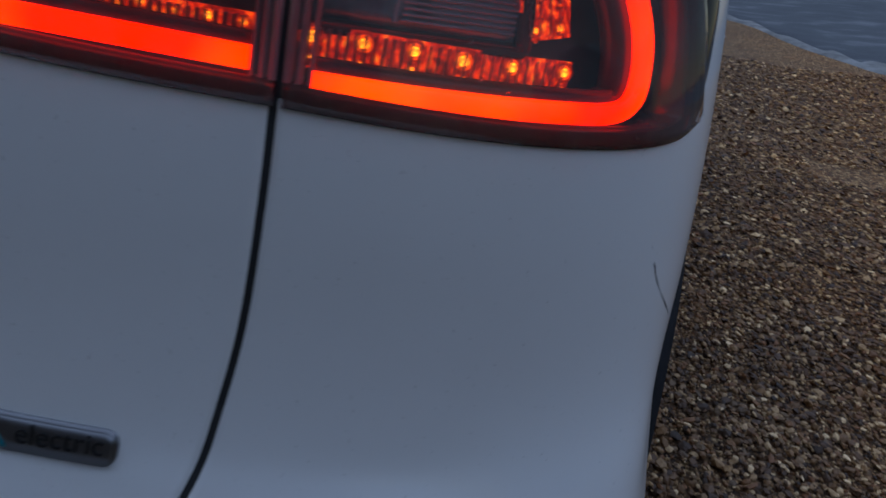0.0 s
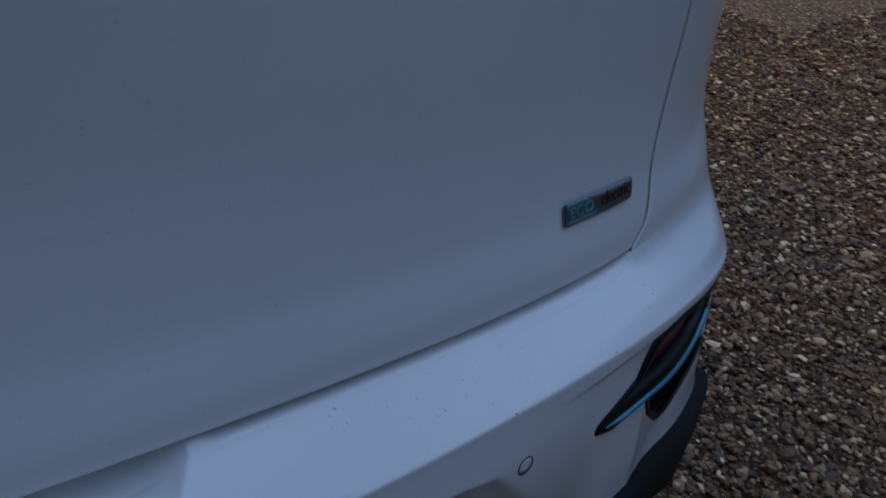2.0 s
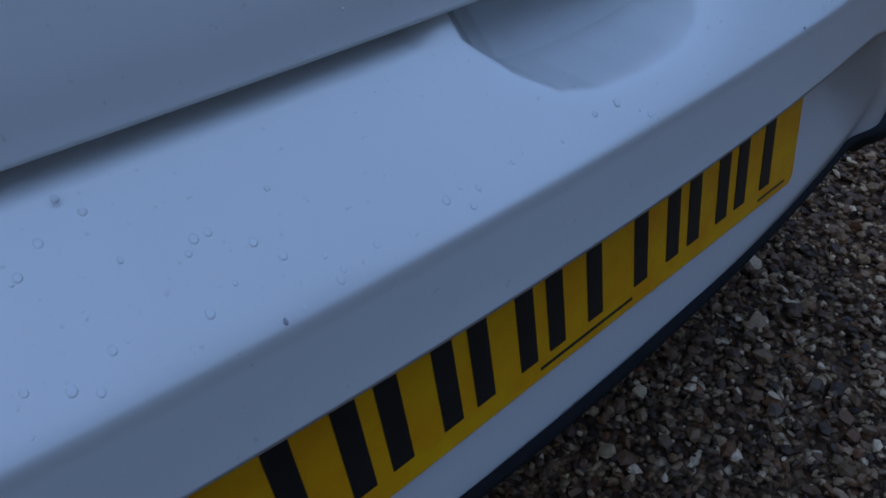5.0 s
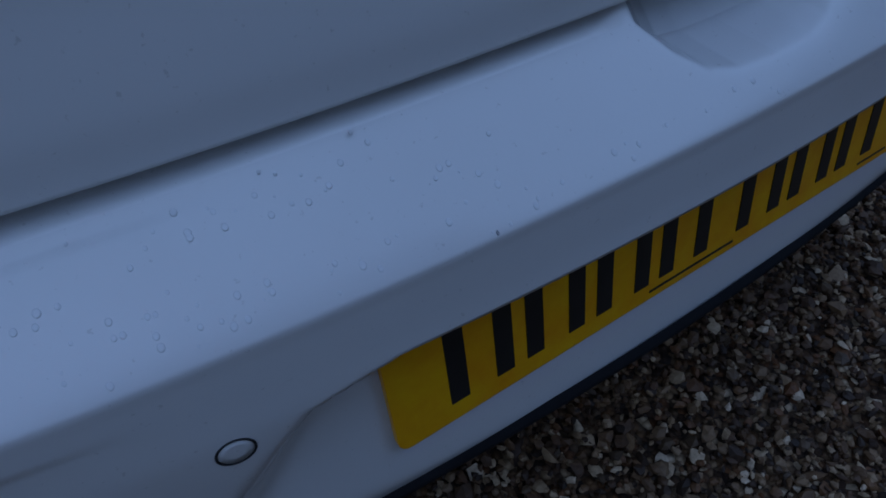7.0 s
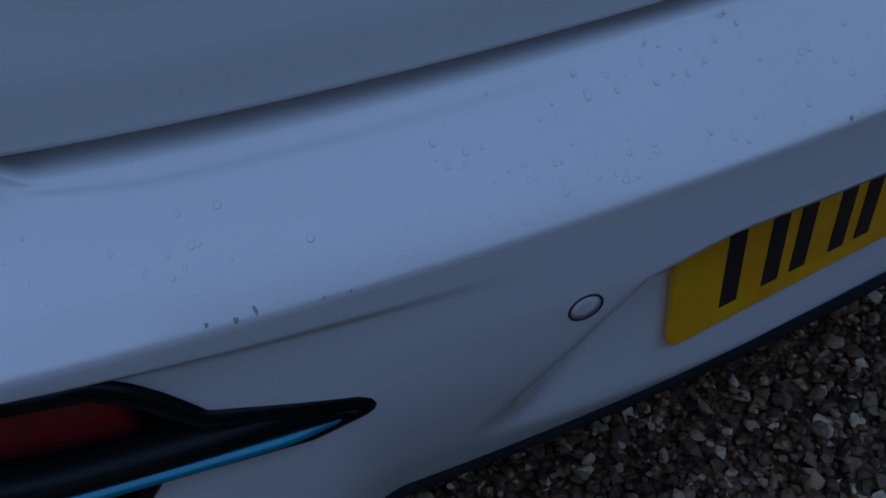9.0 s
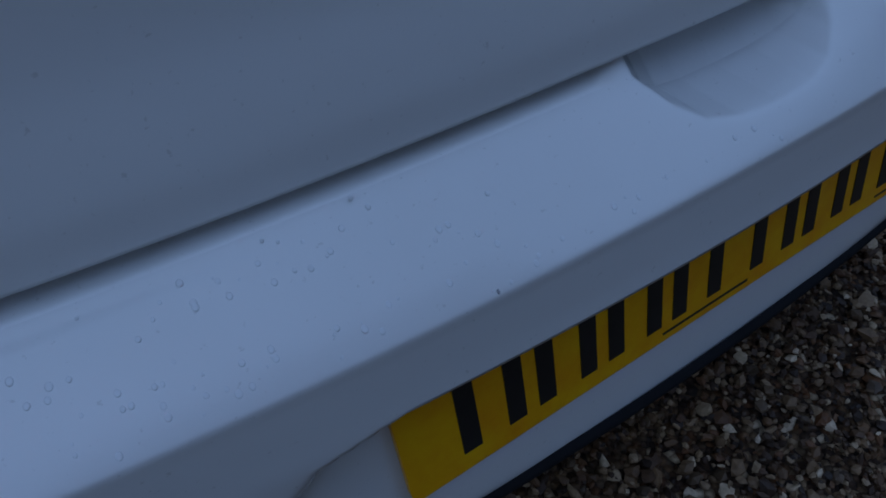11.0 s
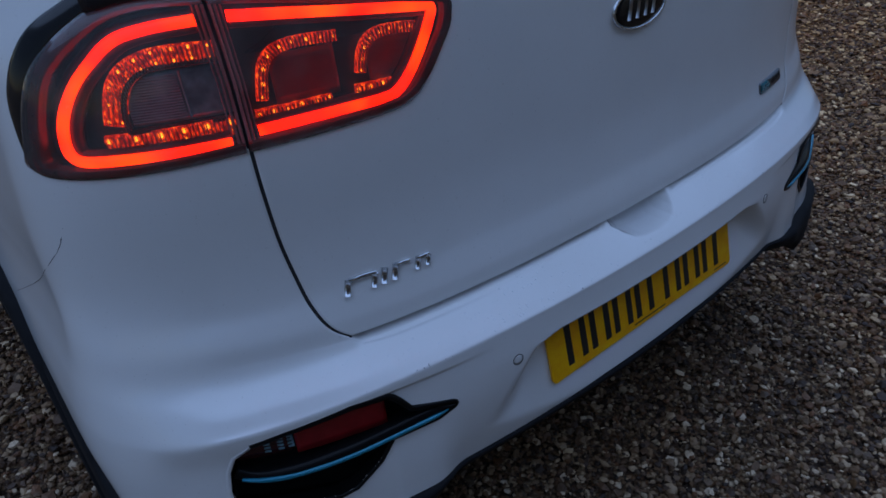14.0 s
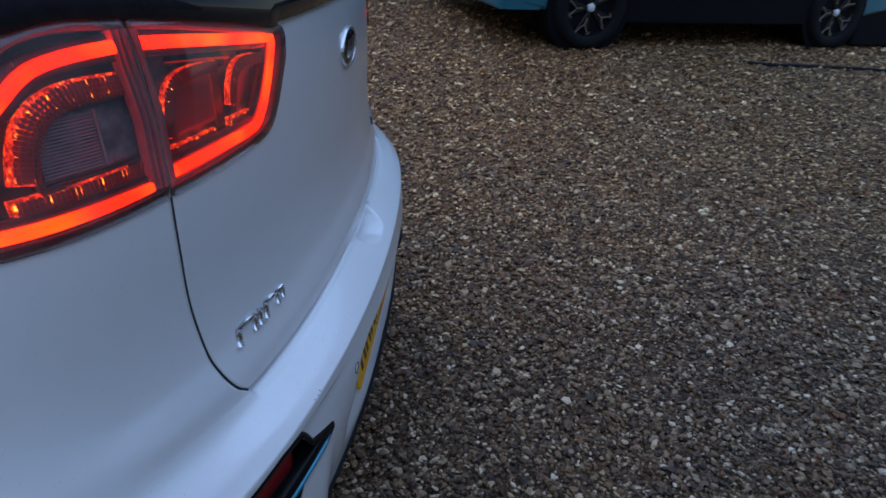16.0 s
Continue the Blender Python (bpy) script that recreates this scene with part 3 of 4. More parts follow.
    verts, faces, at = [], [], 0
    for g in (up, low):
        mid = (g[:-1, :-1] + g[1:, 1:]) / 2
        hole = cut_lamp(mid) & (mid[..., 1] < .5)
        hole |= inside(mid[..., 0], mid[..., 2], inset(CLUSTER + CLUSTER[:1], CUT_IN)) & (mid[..., 1] < .4)
        hole |= ((mid[..., 1] - .88) ** 2 + (mid[..., 2] - .335) ** 2 < .385**2) & (mid[..., 1] > .40)
        rows, cols = g.shape[:2]
        index = np.arange(rows * cols).reshape(rows, cols) + at
        if g is low:
            hole[0, n_in - 1:] = True
            index[1, n_in:] = seam
        else:
            seam = index[-1, 1:]
        for i, j in zip(*np.nonzero(~hole)):
            f = (index[i, j], index[i + 1, j], index[i + 1, j + 1], index[i, j + 1])
            faces.append(f[::-1] if side < 0 else f)
        verts.append(g.reshape(-1, 3) * (side, 1, 1))
        at += rows * cols
    return mesh_of(np.concatenate(verts), faces)


for side in (-1, 1):
    part("rear_quarter", half_body(side), WHITE, car, "white painted bumper and rear quarter with light road dirt")


def gate_mesh():
    v = np.concatenate([np.linspace(1.9, 8, 150)[:-1], np.linspace(8, 11.93, 44)])
    s0 = stretch(v) - .0040
    u = np.linspace(-1, 1, 201)
    g = tail(v[:, None] * np.ones(201), s0[:, None] * u[None])
    tuck_a, tuck_b = g[:, :1] + np.array([.004, .022, 0]), g[:, -1:] + np.array([-.004, .022, 0])
    g = np.concatenate([tuck_a, g, tuck_b], 1)
    # the lower lip is turned in
    lip = g[-1:].copy()
    lip[..., 1] += .004
    lip[..., 2] -= .002
    lip2 = g[-1:].copy()
    lip2[..., 1] += .05
    g = np.concatenate([g, lip, lip2])
    mid = (g[:-1, :-1] + g[1:, 1:]) / 2
    return mesh_of(g.reshape(-1, 3), grid_faces(g.shape[0], g.shape[1], False, ~cut_lamp(mid)))


SIDE_GRID = np.array(SIDE_GRID)


def side_seam(side):
    """The joint between bumper and quarter panel on one side, as a thin dark strip."""
    path = spline([(.285, .930), (.300, .895), (.345, .850), (.43, .790), (.52, .735), (.58, .700)], 6)
    d = np.gradient(path, axis=0)
    nrm = np.stack([-d[:, 1], d[:, 0]], -1) / np.linalg.norm(d, axis=1, keepdims=True)
    rows = []
    for (y, z), (ny, nz) in zip(path, nrm):
        k = np.linalg.norm(SIDE_GRID[:, 1:] - (y, z), axis=1).argmin()
        x = SIDE_GRID[k, 0]
        rows.append([(side * (x + h), y + ny * w, z + nz * w) for w, h in ((-.0004, -.003), (-.0003, .0002), (.0003, .0002), (.0004, -.003))])
    return mesh_of(np.array(rows).reshape(-1, 3), grid_faces(len(rows), 4, side < 0))


for side in (-1, 1):
    part("panel_joint", side_seam(side), GAP, car, "thin dark joint between bumper and side panel")
# near-flush dark strips stand in for the shade inside the tailgate gap
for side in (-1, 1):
    gap_line = GATE_SIDE[GATE_SIDE[:, 1] < 1.185]
    part("gap_shade", ribbon(gap_line, .0085, -.0012, .004, side), GAP, car, "dark strip standing in for the shade in the tailgate gap")
gate = part("tailgate", gate_mesh(), WHITE, car, "white painted tailgate with light road dirt")


# ---- tail lamps ----
def low_edge(x):
    return float(np.interp(x, LAMP_LOW[:, 0], LAMP_LOW[:, 1]))


def top_edge(x):
    t = np.array(LAMP_TOP)
    return float(np.interp(x, t[:, 0], t[:, 1]))


GATE_BAR = spline([(.6105, 1.0195), (.56, 1.0212), (.50, 1.0225), (.452, 1.0235), (.432, 1.029), (.411, 1.049), (.390, 1.080), (.374, 1.110), (.3715, 1.118), (.376, 1.1225), (.40, 1.1255), (.48, 1.1355), (.554, 1.1445), (.6105, 1.150)], 6)
BODY_BAR = spline([(.6415, 1.0115), (.70, 1.0105), (.765, 1.0103), (.790, 1.0112), (.7995, 1.0170), (.8015, 1.030), (.7975, 1.052), (.787, 1.076), (.770, 1.101), (.750, 1.121), (.731, 1.136), (.712, 1.144), (.680, 1.149), (.6415, 1.1505)], 6)
C_BODY = spline([(.634, 1.1165), (.67, 1.1185), (.70, 1.1165), (.722, 1.108), (.736, 1.095), (.744, 1.080), (.749, 1.065), (.753, 1.047)], 5)
C_BODY_LOW = spline([(.769, 1.0255), (.739, 1.0262), (.705, 1.027), (.675, 1.028), (.634, 1.0288)], 5)
C_ONE = spline([(.495, 1.1085), (.53, 1.111), (.555, 1.110), (.573, 1.105), (.584, 1.095), (.590, 1.082), (.594, 1.066), (.597, 1.050)], 5)
C_ONE_LOW = spline([(.608, 1.0325), (.585, 1.0328), (.555, 1.0332), (.515, 1.0338)], 5)
C_TWO = spline([(.382, 1.0975), (.410, 1.102), (.435, 1.103), (.452, 1.099), (.463, 1.089), (.469, 1.076), (.473, 1.058)], 5)
C_TWO_LOW = spline([(.483, 1.0365), (.455, 1.036), (.428, 1.0355)], 5)


def along(path, n):
    """n places at even steps along a path, with the way across it."""
    p = np.array(path)
    d = np.concatenate([[0], np.cumsum(np.linalg.norm(np.diff(p, axis=0), axis=1))])
    t = np.linspace(.03, .97, n) * d[-1]
    q = np.stack([np.interp(t, d, p[:, 0]), np.interp(t, d, p[:, 1])], -1)
    g = np.gradient(p, axis=0)
    g = np.stack([np.interp(t, d, g[:, 0]), np.interp(t, d, g[:, 1])], -1)
    g /= np.linalg.norm(g, axis=1, keepdims=True)
    return q, np.stack([-g[:, 1], g[:, 0]], -1)


def led_mesh():
    """A lit chip in the middle of its own small ringed lens."""
    n, v, f = 14, [], []
    rings = ((.0009, .0004), (.0016, .0006), (.0026, .0006), (.0036, .0003), (.0044, -.0004))
    for r, h in rings:
        v += [(r * math.cos(6.2832 * k / n), r * math.sin(6.2832 * k / n), h) for k in range(n)]
    f.append(tuple(range(n)))
    for i in range(len(rings) - 1):
        f += [(i * n + k, (i + 1) * n + k, (i + 1) * n + (k + 1) % n, i * n + (k + 1) % n) for k in range(n)]
    me = mesh_of(v, f, True)
    me.materials.append(HALO)
    return me


LED = led_mesh()


def leds(parent, path, n, wide, side, deep, rows=2, sizes=(1.0, 1.0)):
    q, across = along(path, n)
    rng = np.random.default_rng(len(path) + n)
    for r in range(rows):
        u = (r / (rows - 1) - .5) if rows > 1 else 0
        for (x, z), (ax, az) in zip(q + rng.normal(0, .0007, q.shape), across):
            s, t = find(np.array(side * (x + ax * u * wide)), np.array(z + az * u * wide))
            nn = Vector(tail_normal(s, t).tolist())
            p = Vector(tail(s, t).tolist()) + nn * (deep + rng.uniform(.0002, .0009))
            ob = new("led", LED)
            ob.parent = parent
            ob.matrix_local = Matrix.Translation(p) @ nn.to_track_quat("Z", "Y").to_matrix().to_4x4() @ Matrix.Scale(sizes[r] * rng.uniform(.75, 1.15), 4)


def led_blinds(path, wide, side):
    """Fine upright fins added to a led optic to block its light to the side."""
    d = np.linalg.norm(np.diff(np.array(path), axis=0), axis=1).sum()
    q, across = along(path, max(3, int(d / .0046)))
    rows = max(2, int(round(abs(wide) / .0048)))
    v, f = [], []
    for (x, z), (ax, az) in zip(q, across):
        for r in range(rows):
            u = ((r + .5) / rows - .5) * wide
            cx, cz = x + ax * u, z + az * u
            px = np.array([cx - .00018, cx - .00018, cx + .00018, cx + .00018])
            pz = np.array([cz - .0024, cz + .0024, cz + .0024, cz - .0024])
            k = len(v)
            foot = on_tail(side * px, pz, np.full(4, -.0164))
            n = tail_normal(*find(side * cx, cz))
            v += foot.tolist() + (foot - (0, .0034 + .0042 * abs(n[0] / n[1]), 0)).tolist()
            f += [(k, k + 1, k + 5, k + 4), (k + 1, k + 2, k + 6, k + 5), (k + 2, k + 3, k + 7, k + 6), (k + 3, k, k + 4, k + 7), (k + 4, k + 5, k + 6, k + 7)]
    return mesh_of(np.array(v), f, False)


def rim_of(x0, x1, outer):
    """The rim round a lamp, open at the parting between the two lamps."""
    a = [q for q in LAMP_LOW.tolist() if x0 < q[0] < x1]
    b = [list(q) for q in LAMP_TOP if x0 < q[0] < x1]
    if outer:
        return [[x0, low_edge(x0)]] + a + b[::-1] + [[x0, top_edge(x0)]]
    return [[x1, top_edge(x1)]] + b[::-1] + a + [[x1, low_edge(x1)]]


def open_inset(path, by):
    """An open line drawn to its left by a distance, with even steps."""
    q = np.array(path)
    far = np.concatenate([[0], np.cumsum(np.linalg.norm(np.diff(q, axis=0), axis=1))])
    t = np.linspace(0, far[-1], 90)
    q = np.stack([np.interp(t, far, q[:, 0]), np.interp(t, far, q[:, 1])], -1)
    d = np.gradient(q, axis=0)
    n = np.stack([-d[:, 1], d[:, 0]], -1) / (np.linalg.norm(d, axis=1, keepdims=True) + 1e-9)
    return q + n * by


def reversing_light(body, side):
    """A clear window with fine flutes on its outer half and a bright post between the halves."""
    low, high = (lambda x: 1.0435), (lambda x: float(np.interp(x, [.632, .69, .711, .726, .736, .741], [1.1030, 1.1030, 1.1000, 1.0900, 1.075, 1.056])))
    part("reverse_reflector", sheet(np.linspace(.632, .737, 20), low, high, -.019, .006, side, 10), SILVER, body, "clear silver reversing light")
    for i in range(17):
        z = 1.0475 + i * .0031
        end = float(np.interp(z, [1.04, 1.060, 1.078, 1.0935, 1.1], [.737, .736, .730, .719, .706]))
        part("flute", ribbon([(.680, z), (.700, z), (end, z)], .0016, -.0178, .002, side, .0005, 2), FLUTE, body)
    part("post", ribbon([(.6765, 1.046), (.6765, 1.075), (.6765, 1.1005)], .0022, -.0172, .003, side, .0006, 2), FLUTE, body)
    loop = np.vstack([spline([(.630, 1.1068), (.69, 1.1068), (.711, 1.1035), (.726, 1.0935), (.736, 1.078), (.741, 1.060), (.742, 1.0395)], 4), [(.742, 1.0385), (.630, 1.0385)]])
    part("reverse_bezel", ribbon(loop, .006, -.0145, .012, side), HOUSING_BLACK, body)


def tail_lamp(side):
    for name, x0, x1, bar in (("tailgate_lamp", .3465, .6248, GATE_BAR), ("quarter_lamp", .6288, .8355, BODY_BAR)):
        xs = np.unique(np.concatenate([np.linspace(x0, x1, 44), x0 + (x1 - x0) * np.linspace(0, .12, 10), x1 - (x1 - x0) * np.linspace(0, .1, 8)]))
        body = part(name, sheet(xs, low_edge, top_edge, -.030, .004, side, 14), HOUSING_DARK, car, "lit red tail lamp with dark red housing")
        outer = name == "quarter_lamp"
        part("rim", ribbon(open_inset(rim_of(x0, x1, outer), .0050), .0120, .0012, .034, side), HOUSING_RED, body)
        wide = np.interp(np.linspace(0, 1, len(bar)), [0, .25, .4, .65, .85, 1], [.0116, .0116, .0086, .0086, .0108, .0116]) if outer else .0119
        part("light_bar", ribbon(bar, wide, -.004, .004, side, .0012, 6), BAR_GLOW, body, "glowing red light guide")
        part("bar_bezel", ribbon(bar, .0250, -.0095, .014, side), HOUSING_BLACK, body)
        split = x0 + .0015 if outer else x1 - .0015
        way = 1 if outer else -1
        for k, (off, wide) in enumerate(((0.0, .0034), (.0052, .0030), (.0102, .0018))):
            x = split + way * off
            part("lens_rib", ribbon([(x, low_edge(x) + .012), (x, 1.08), (x, top_edge(x) - .012)], wide, .0024 - .002 * k, .012, side, .0006, 3), LENS_EDGE, body, "pinkish grey moulded edge of the lens")
        if outer:
            for path, n, wide in ((C_BODY, 9, .0125), (C_BODY_LOW, 6, -.0090)):
                part("led_optic", ribbon(path, .0240 if wide > 0 else .0225, -.0165, .006, side), FACET_GLOW, body, "faceted red led optic")
                part("led_blinds", led_blinds(path, .0200, side), RED_PANEL, body, "fine dark red fins added to hide the leds from the side")
                leds(body, path, n, wide, side, -.0160, 2, (.95, .95) if wide > 0 else (.55, 1.45))
            reversing_light(body, side)
        else:
            for path, n, wide in ((C_ONE, 9, .0), (C_ONE_LOW, 6, .0075), (C_TWO, 9, .0), (C_TWO_LOW, 4, .007)):
                part("led_optic", ribbon(path, .0160 if wide else .0135, -.0165, .006, side), FACET_GLOW, body, "faceted red led optic")
                part("led_blinds", led_blinds(path, .0120, side), RED_PANEL, body, "fine dark red fins added to hide the leds from the side")
                leds(body, path, n, wide, side, -.0160, 2 if wide else 1)
            for a, b, z0, z1 in ((.501, .580, 1.0400, 1.1000), (.396, .459, 1.0430, 1.0935)):
                tip_x = b - .012
                part("red_panel", sheet(np.linspace(a, b, 14), lambda x: z0, lambda x: z1 - .016 * max(0, (x - tip_x) / .012) ** 2, -.0215, .006, side, 6), RED_PANEL, body, "unlit dark red panel")
        lens = part("lens", sheet(xs, low_edge, top_edge, .0038, .003, side, 14), LENS_CLEAR, body, "clear outer lens")
        lens.visible_shadow = False
    fin = spline([(.690, 1.187), (.722, 1.182), (.752, 1.167), (.783, 1.145), (.805, 1.116), (.8200, 1.083), (.8280, 1.048), (.8320, 1.018), (.829, .999)], 5)
    wide = np.interp(np.linspace(0, 1, len(fin)), [0, .3, .5, .7, .85, 1], [.016, .018, .017, .012, .006, .001])
    part("lamp_fin", ribbon(fin, wide, .0014, .01, side, .0016, 8), GLOSS_BLACK, car, "gloss black fin round the tail lamp")


for side in (-1, 1):
    tail_lamp(side)

# rear window above the lamps
def glass_low(x):
    x = abs(x)
    return 1.1385 if x < .376 else top_edge(min(x, .727)) - .004


def water_drops(dark):
    """Small rain drops left on the ledge, the tailgate and the lamps."""
    rng = np.random.default_rng(21)
    spots = []
    groups = [(-.31, 13.45, 15), (-.335, 15.2, 9), (-.28, 15.5, 7), (-.21, 14.3, 6), (-.262, 13.2, 5)]
    groups += [(rng.uniform(-.60, .60), rng.uniform(13.2, 15.8), rng.integers(2, 8)) for _ in range(30)]
    for cx, v0, many in groups:
        for _ in range(many):
            spots.append((cx + rng.normal(0, .020), v0 + rng.normal(0, .30), rng.uniform(.0006, .0019)))
    for _ in range(34):
        spots.append((rng.uniform(-.6, .6), rng.uniform(2.5, 11.5), rng.uniform(.0004, .0008)))
    for _ in range(150):
        spots.append((rng.choice([-1, 1]) * rng.uniform(.70, .845), rng.uniform(1.9, 5.2), rng.uniform(.0004, .0010)))
    n, verts, faces = 9, [], []
    t = np.linspace(0, 2 * np.pi, n, endpoint=False)
    for x, v, r in spots:
        if dark != (v < 5.3 and abs(x) > .7):
            continue
        if abs(x) < .17 and 11.9 < v < 15.2:
            continue
        v = min(v, 16.0)
        w = section(v)[5]
        s = math.asin(min(.9999, abs(x) / w)) * (1 if x > 0 else -1)
        c, nn = tail(np.array(v), np.array(s)), tail_normal(np.array(v), np.array(s))
        a = np.cross(nn, (0, 0, 1.0))
        a /= np.linalg.norm(a) + 1e-9
        b = np.cross(nn, a)
        up = .0052 if v < 5.3 and abs(x) > .7 else .0
        k = len(verts)
        for q, h in ((1.0, -.0003), (.93, .08 * r), (.62, .13 * r)):
            verts += [c + nn * (up + h) + (a * math.cos(e) + b * math.sin(e) * 1.25) * r * q for e in t]
        verts.append(c + nn * (up + .14 * r))
        for i in range(2):
            faces += [(k + i * n + j, k + i * n + (j + 1) % n, k + (i + 1) * n + (j + 1) % n, k + (i + 1) * n + j) for j in range(n)]
        faces += [(k + 2 * n + j, k + 2 * n + (j + 1) % n, k + 3 * n) for j in range(n)]
    return mesh_of(verts, faces)


for dark, mat in ((False, BEAD), (True, WATER)):
    spatter = part("rain_spatter", water_drops(dark), mat, car)
    tagged(spatter, "small clear rain drops", kind="stuff")
    spatter.visible_shadow = False


def dirt_flecks():
    """Small scraps of dirt caught along the ledge's edge."""
    rng = np.random.default_rng(5)
    verts, faces, n = [], [], 7
    for x, v, r in [(-.206, 16.1, .0024), (-.492, 16.1, .0028), (-.500, 16.35, .0022), (-.511, 16.2, .0020), (-.466, 16.8, .0018), (-.455, 16.9, .0012), (.13, 16.2, .0014), (.33, 16.3, .0016), (.47, 16.1, .0014)]:
        w = section(v)[5]
        q = np.array(math.asin(x / w))
        c, nn = tail(np.array(v), q), tail_normal(np.array(v), q)
        a = np.cross(nn, (0, 0, 1.0))
        a /= np.linalg.norm(a)
        b = np.cross(nn, a)
        k = len(verts)
        far = rng.uniform(.35, 1.0, n) * r
        for h, f in ((-.0004, 1.0), (.0006, .6)):
            verts += [c + nn * h + (a * math.cos(6.2832 * i / n) * .6 + b * math.sin(6.2832 * i / n)) * far[i] * f for i in range(n)]
        faces += [(k + i, k + (i + 1) % n, k + n + (i + 1) % n, k + n + i) for i in range(n)] + [tuple(k + n + i for i in range(n))]
    return mesh_of(verts, faces, False)


tagged(part("dirt_flecks", dirt_flecks(), DIRT, car), "dark scraps of dried dirt", kind="stuff")
part("rear_window", sheet(np.linspace(-.735, .735, 120), glass_low, lambda x: 1.296, .0058, .008, 1, 8), GLASS_BLACK, car, "dark rear window above the lamps")

# ---- badges ----
def disc_on_tail(cx, cz, a, b, off, dome, side=1, rings=6, n=48):
    t = np.linspace(0, 2 * np.pi, n, endpoint=False)
    rs = np.concatenate([[1.0], np.linspace(1, .02, rings)])
    hs = np.concatenate([[-.004], off + dome * (1 - np.linspace(1, .02, rings) ** 2)])
    v = np.concatenate([on_tail(side * (cx + a * r * np.cos(t)), cz + b * r * np.sin(t), np.full(n, h)) for r, h in zip(rs, hs)])
    faces = []
    for i in range(len(rs) - 1):
        for j in range(n):
            k = (j + 1) % n
            f = (i * n + j, i * n + k, (i + 1) * n + k, (i + 1) * n + j)
            faces.append(f if side < 0 else f[::-1])
    faces.append(tuple((len(rs) - 1) * n + j for j in range(n))[::-1 if side > 0 else 1])
    me = mesh_of(v, faces)
    return me


def ring_on_tail(cx, cz, a, b, wide, off, thick, side=1, n=48):
    t = np.linspace(0, 2 * np.pi, n + 1)
    return ribbon(np.stack([cx + a * np.cos(t), cz + b * np.sin(t)], -1), wide, off, thick, side, wide * .2)


emblem = part("emblem", disc_on_tail(0.0, 1.047, .0605, .031, .004, .003), GLOSS_BLACK, gate, "black oval emblem with a chrome rim")
part("rim", ring_on_tail(0.0, 1.047, .0610, .0312, .0040, .0050, .007), CHROME, emblem)
for x, lean in ((-.028, .002), (-.0095, .002), (.0095, .002), (.028, .002)):
    part("bar", ribbon([(x - lean, 1.032), (x, 1.047), (x + lean, 1.062)], .0060, .0076, .004), SATIN, emblem)

# chrome word badge, kept to plain slanted bars
word = part("chrome_badge", ribbon([(-.5455, .7895), (-.525, .7907), (-.5085, .7902), (-.5055, .7875)], .0052, .0042, .005, 1, .0006), CHROME, gate, "raised chrome badge of slanted bars")
for a, b, w in (((-.5530, .7685), (-.5465, .7905), .0080), ((-.5145, .7695), (-.5075, .7885), .0080), ((-.4995, .7700), (-.4930, .7915), .0085), ((-.4835, .7705), (-.4765, .7915), .0080),
                ((-.4475, .7735), (-.4420, .7885), .0070), ((-.4310, .7745), (-.4255, .7895), .0070)):
    part("bar", ribbon([a, ((a[0] + b[0]) / 2, (a[1] + b[1]) / 2), b], w, .0042, .005, 1, .0006), CHROME, word)
for a, b in (((-.4775, .7907), (-.4545, .7907)), ((-.4450, .7892), (-.4250, .7898))):
    part("bar", ribbon([a, ((a[0] + b[0]) / 2, (a[1] + b[1]) / 2), b], .0046, .0040, .005, 1, .0006), CHROME, word)


def text_mesh(body, height, x, z, off, lean=0.0, squeeze=1.0):
    """Lettering laid on the tail, its lower left corner at (x, z)."""
    cu = bpy.data.curves.new("lettering", "FONT")
    cu.body, cu.size, cu.extrude = body, 1.0, .02
    ob = new("lettering", cu)
    me = bpy.data.meshes.new_from_object(ob.evaluated_get(bpy.context.evaluated_depsgraph_get()))
    bpy.data.objects.remove(ob)
    co = np.array([v.co[:] for v in me.vertices])
    cap = co[:, 1].max()
    xx = x + (co[:, 0] - co[:, 0].min()) / cap * height * squeeze + lean * co[:, 1] / cap * height
    zz = z + co[:, 1] / cap * height
    p = on_tail(xx, zz, np.full(len(xx), off) + co[:, 2] * .02)
    me.vertices.foreach_set("co", p.astype(np.float32).ravel())
    me.update()
    return me, float(xx.max())


def badge_low(x):
    f = (x - .4405) / .1155
    r = .004 if x < .5 else .007
    d = max(0, r - min(x - .4405, .556 - x))
    return .7705 - f * .0015 + (r - math.sqrt(max(0, r * r - d * d)))


def badge_top(x):
    r = .003 if x < .5 else .008
    d = max(0, r - min(x - .4405, .556 - x))
    return .7935 - (x - .4405) / .1155 * .002 - (r - math.sqrt(max(0, r * r - d * d)))


BADGE_METAL = material("brushed_badge_metal", (0.21, 0.21, 0.22), 0.42, 1.0)[0]
SILVER_INK = plastic("silver_ink", (0.10, 0.20, 0.22), 0.35)
bx = np.unique(np.concatenate([np.linspace(.4405, .556, 30), np.linspace(.4405, .449, 8), np.linspace(.547, .556, 9)]))
badge = part("trim_badge", sheet(bx, badge_low, badge_top, .0035, .006, 1, 5), BADGE_METAL, gate, "teal and silver badge reading ECO electric")
mx = [x for x in bx if .4425 < x < .554]
part("silver_field", sheet([x for x in mx if x > .474], lambda x: badge_low(x) + .0018 + max(0, (.4905 - x)) * 1.05, lambda x: badge_top(x) - .0018, .0043, .001, 1, 4), BADGE_METAL, badge)
part("teal_field", sheet([x for x in mx if x < .494], lambda x: badge_low(x) + .0018, lambda x: max(badge_low(x) + .0022, min(badge_top(x) - .0018, badge_top(x) - .0018 - max(0, x - .4765) * 1.1)), .0044, .001, 1, 4), TEAL_BADGE, badge)
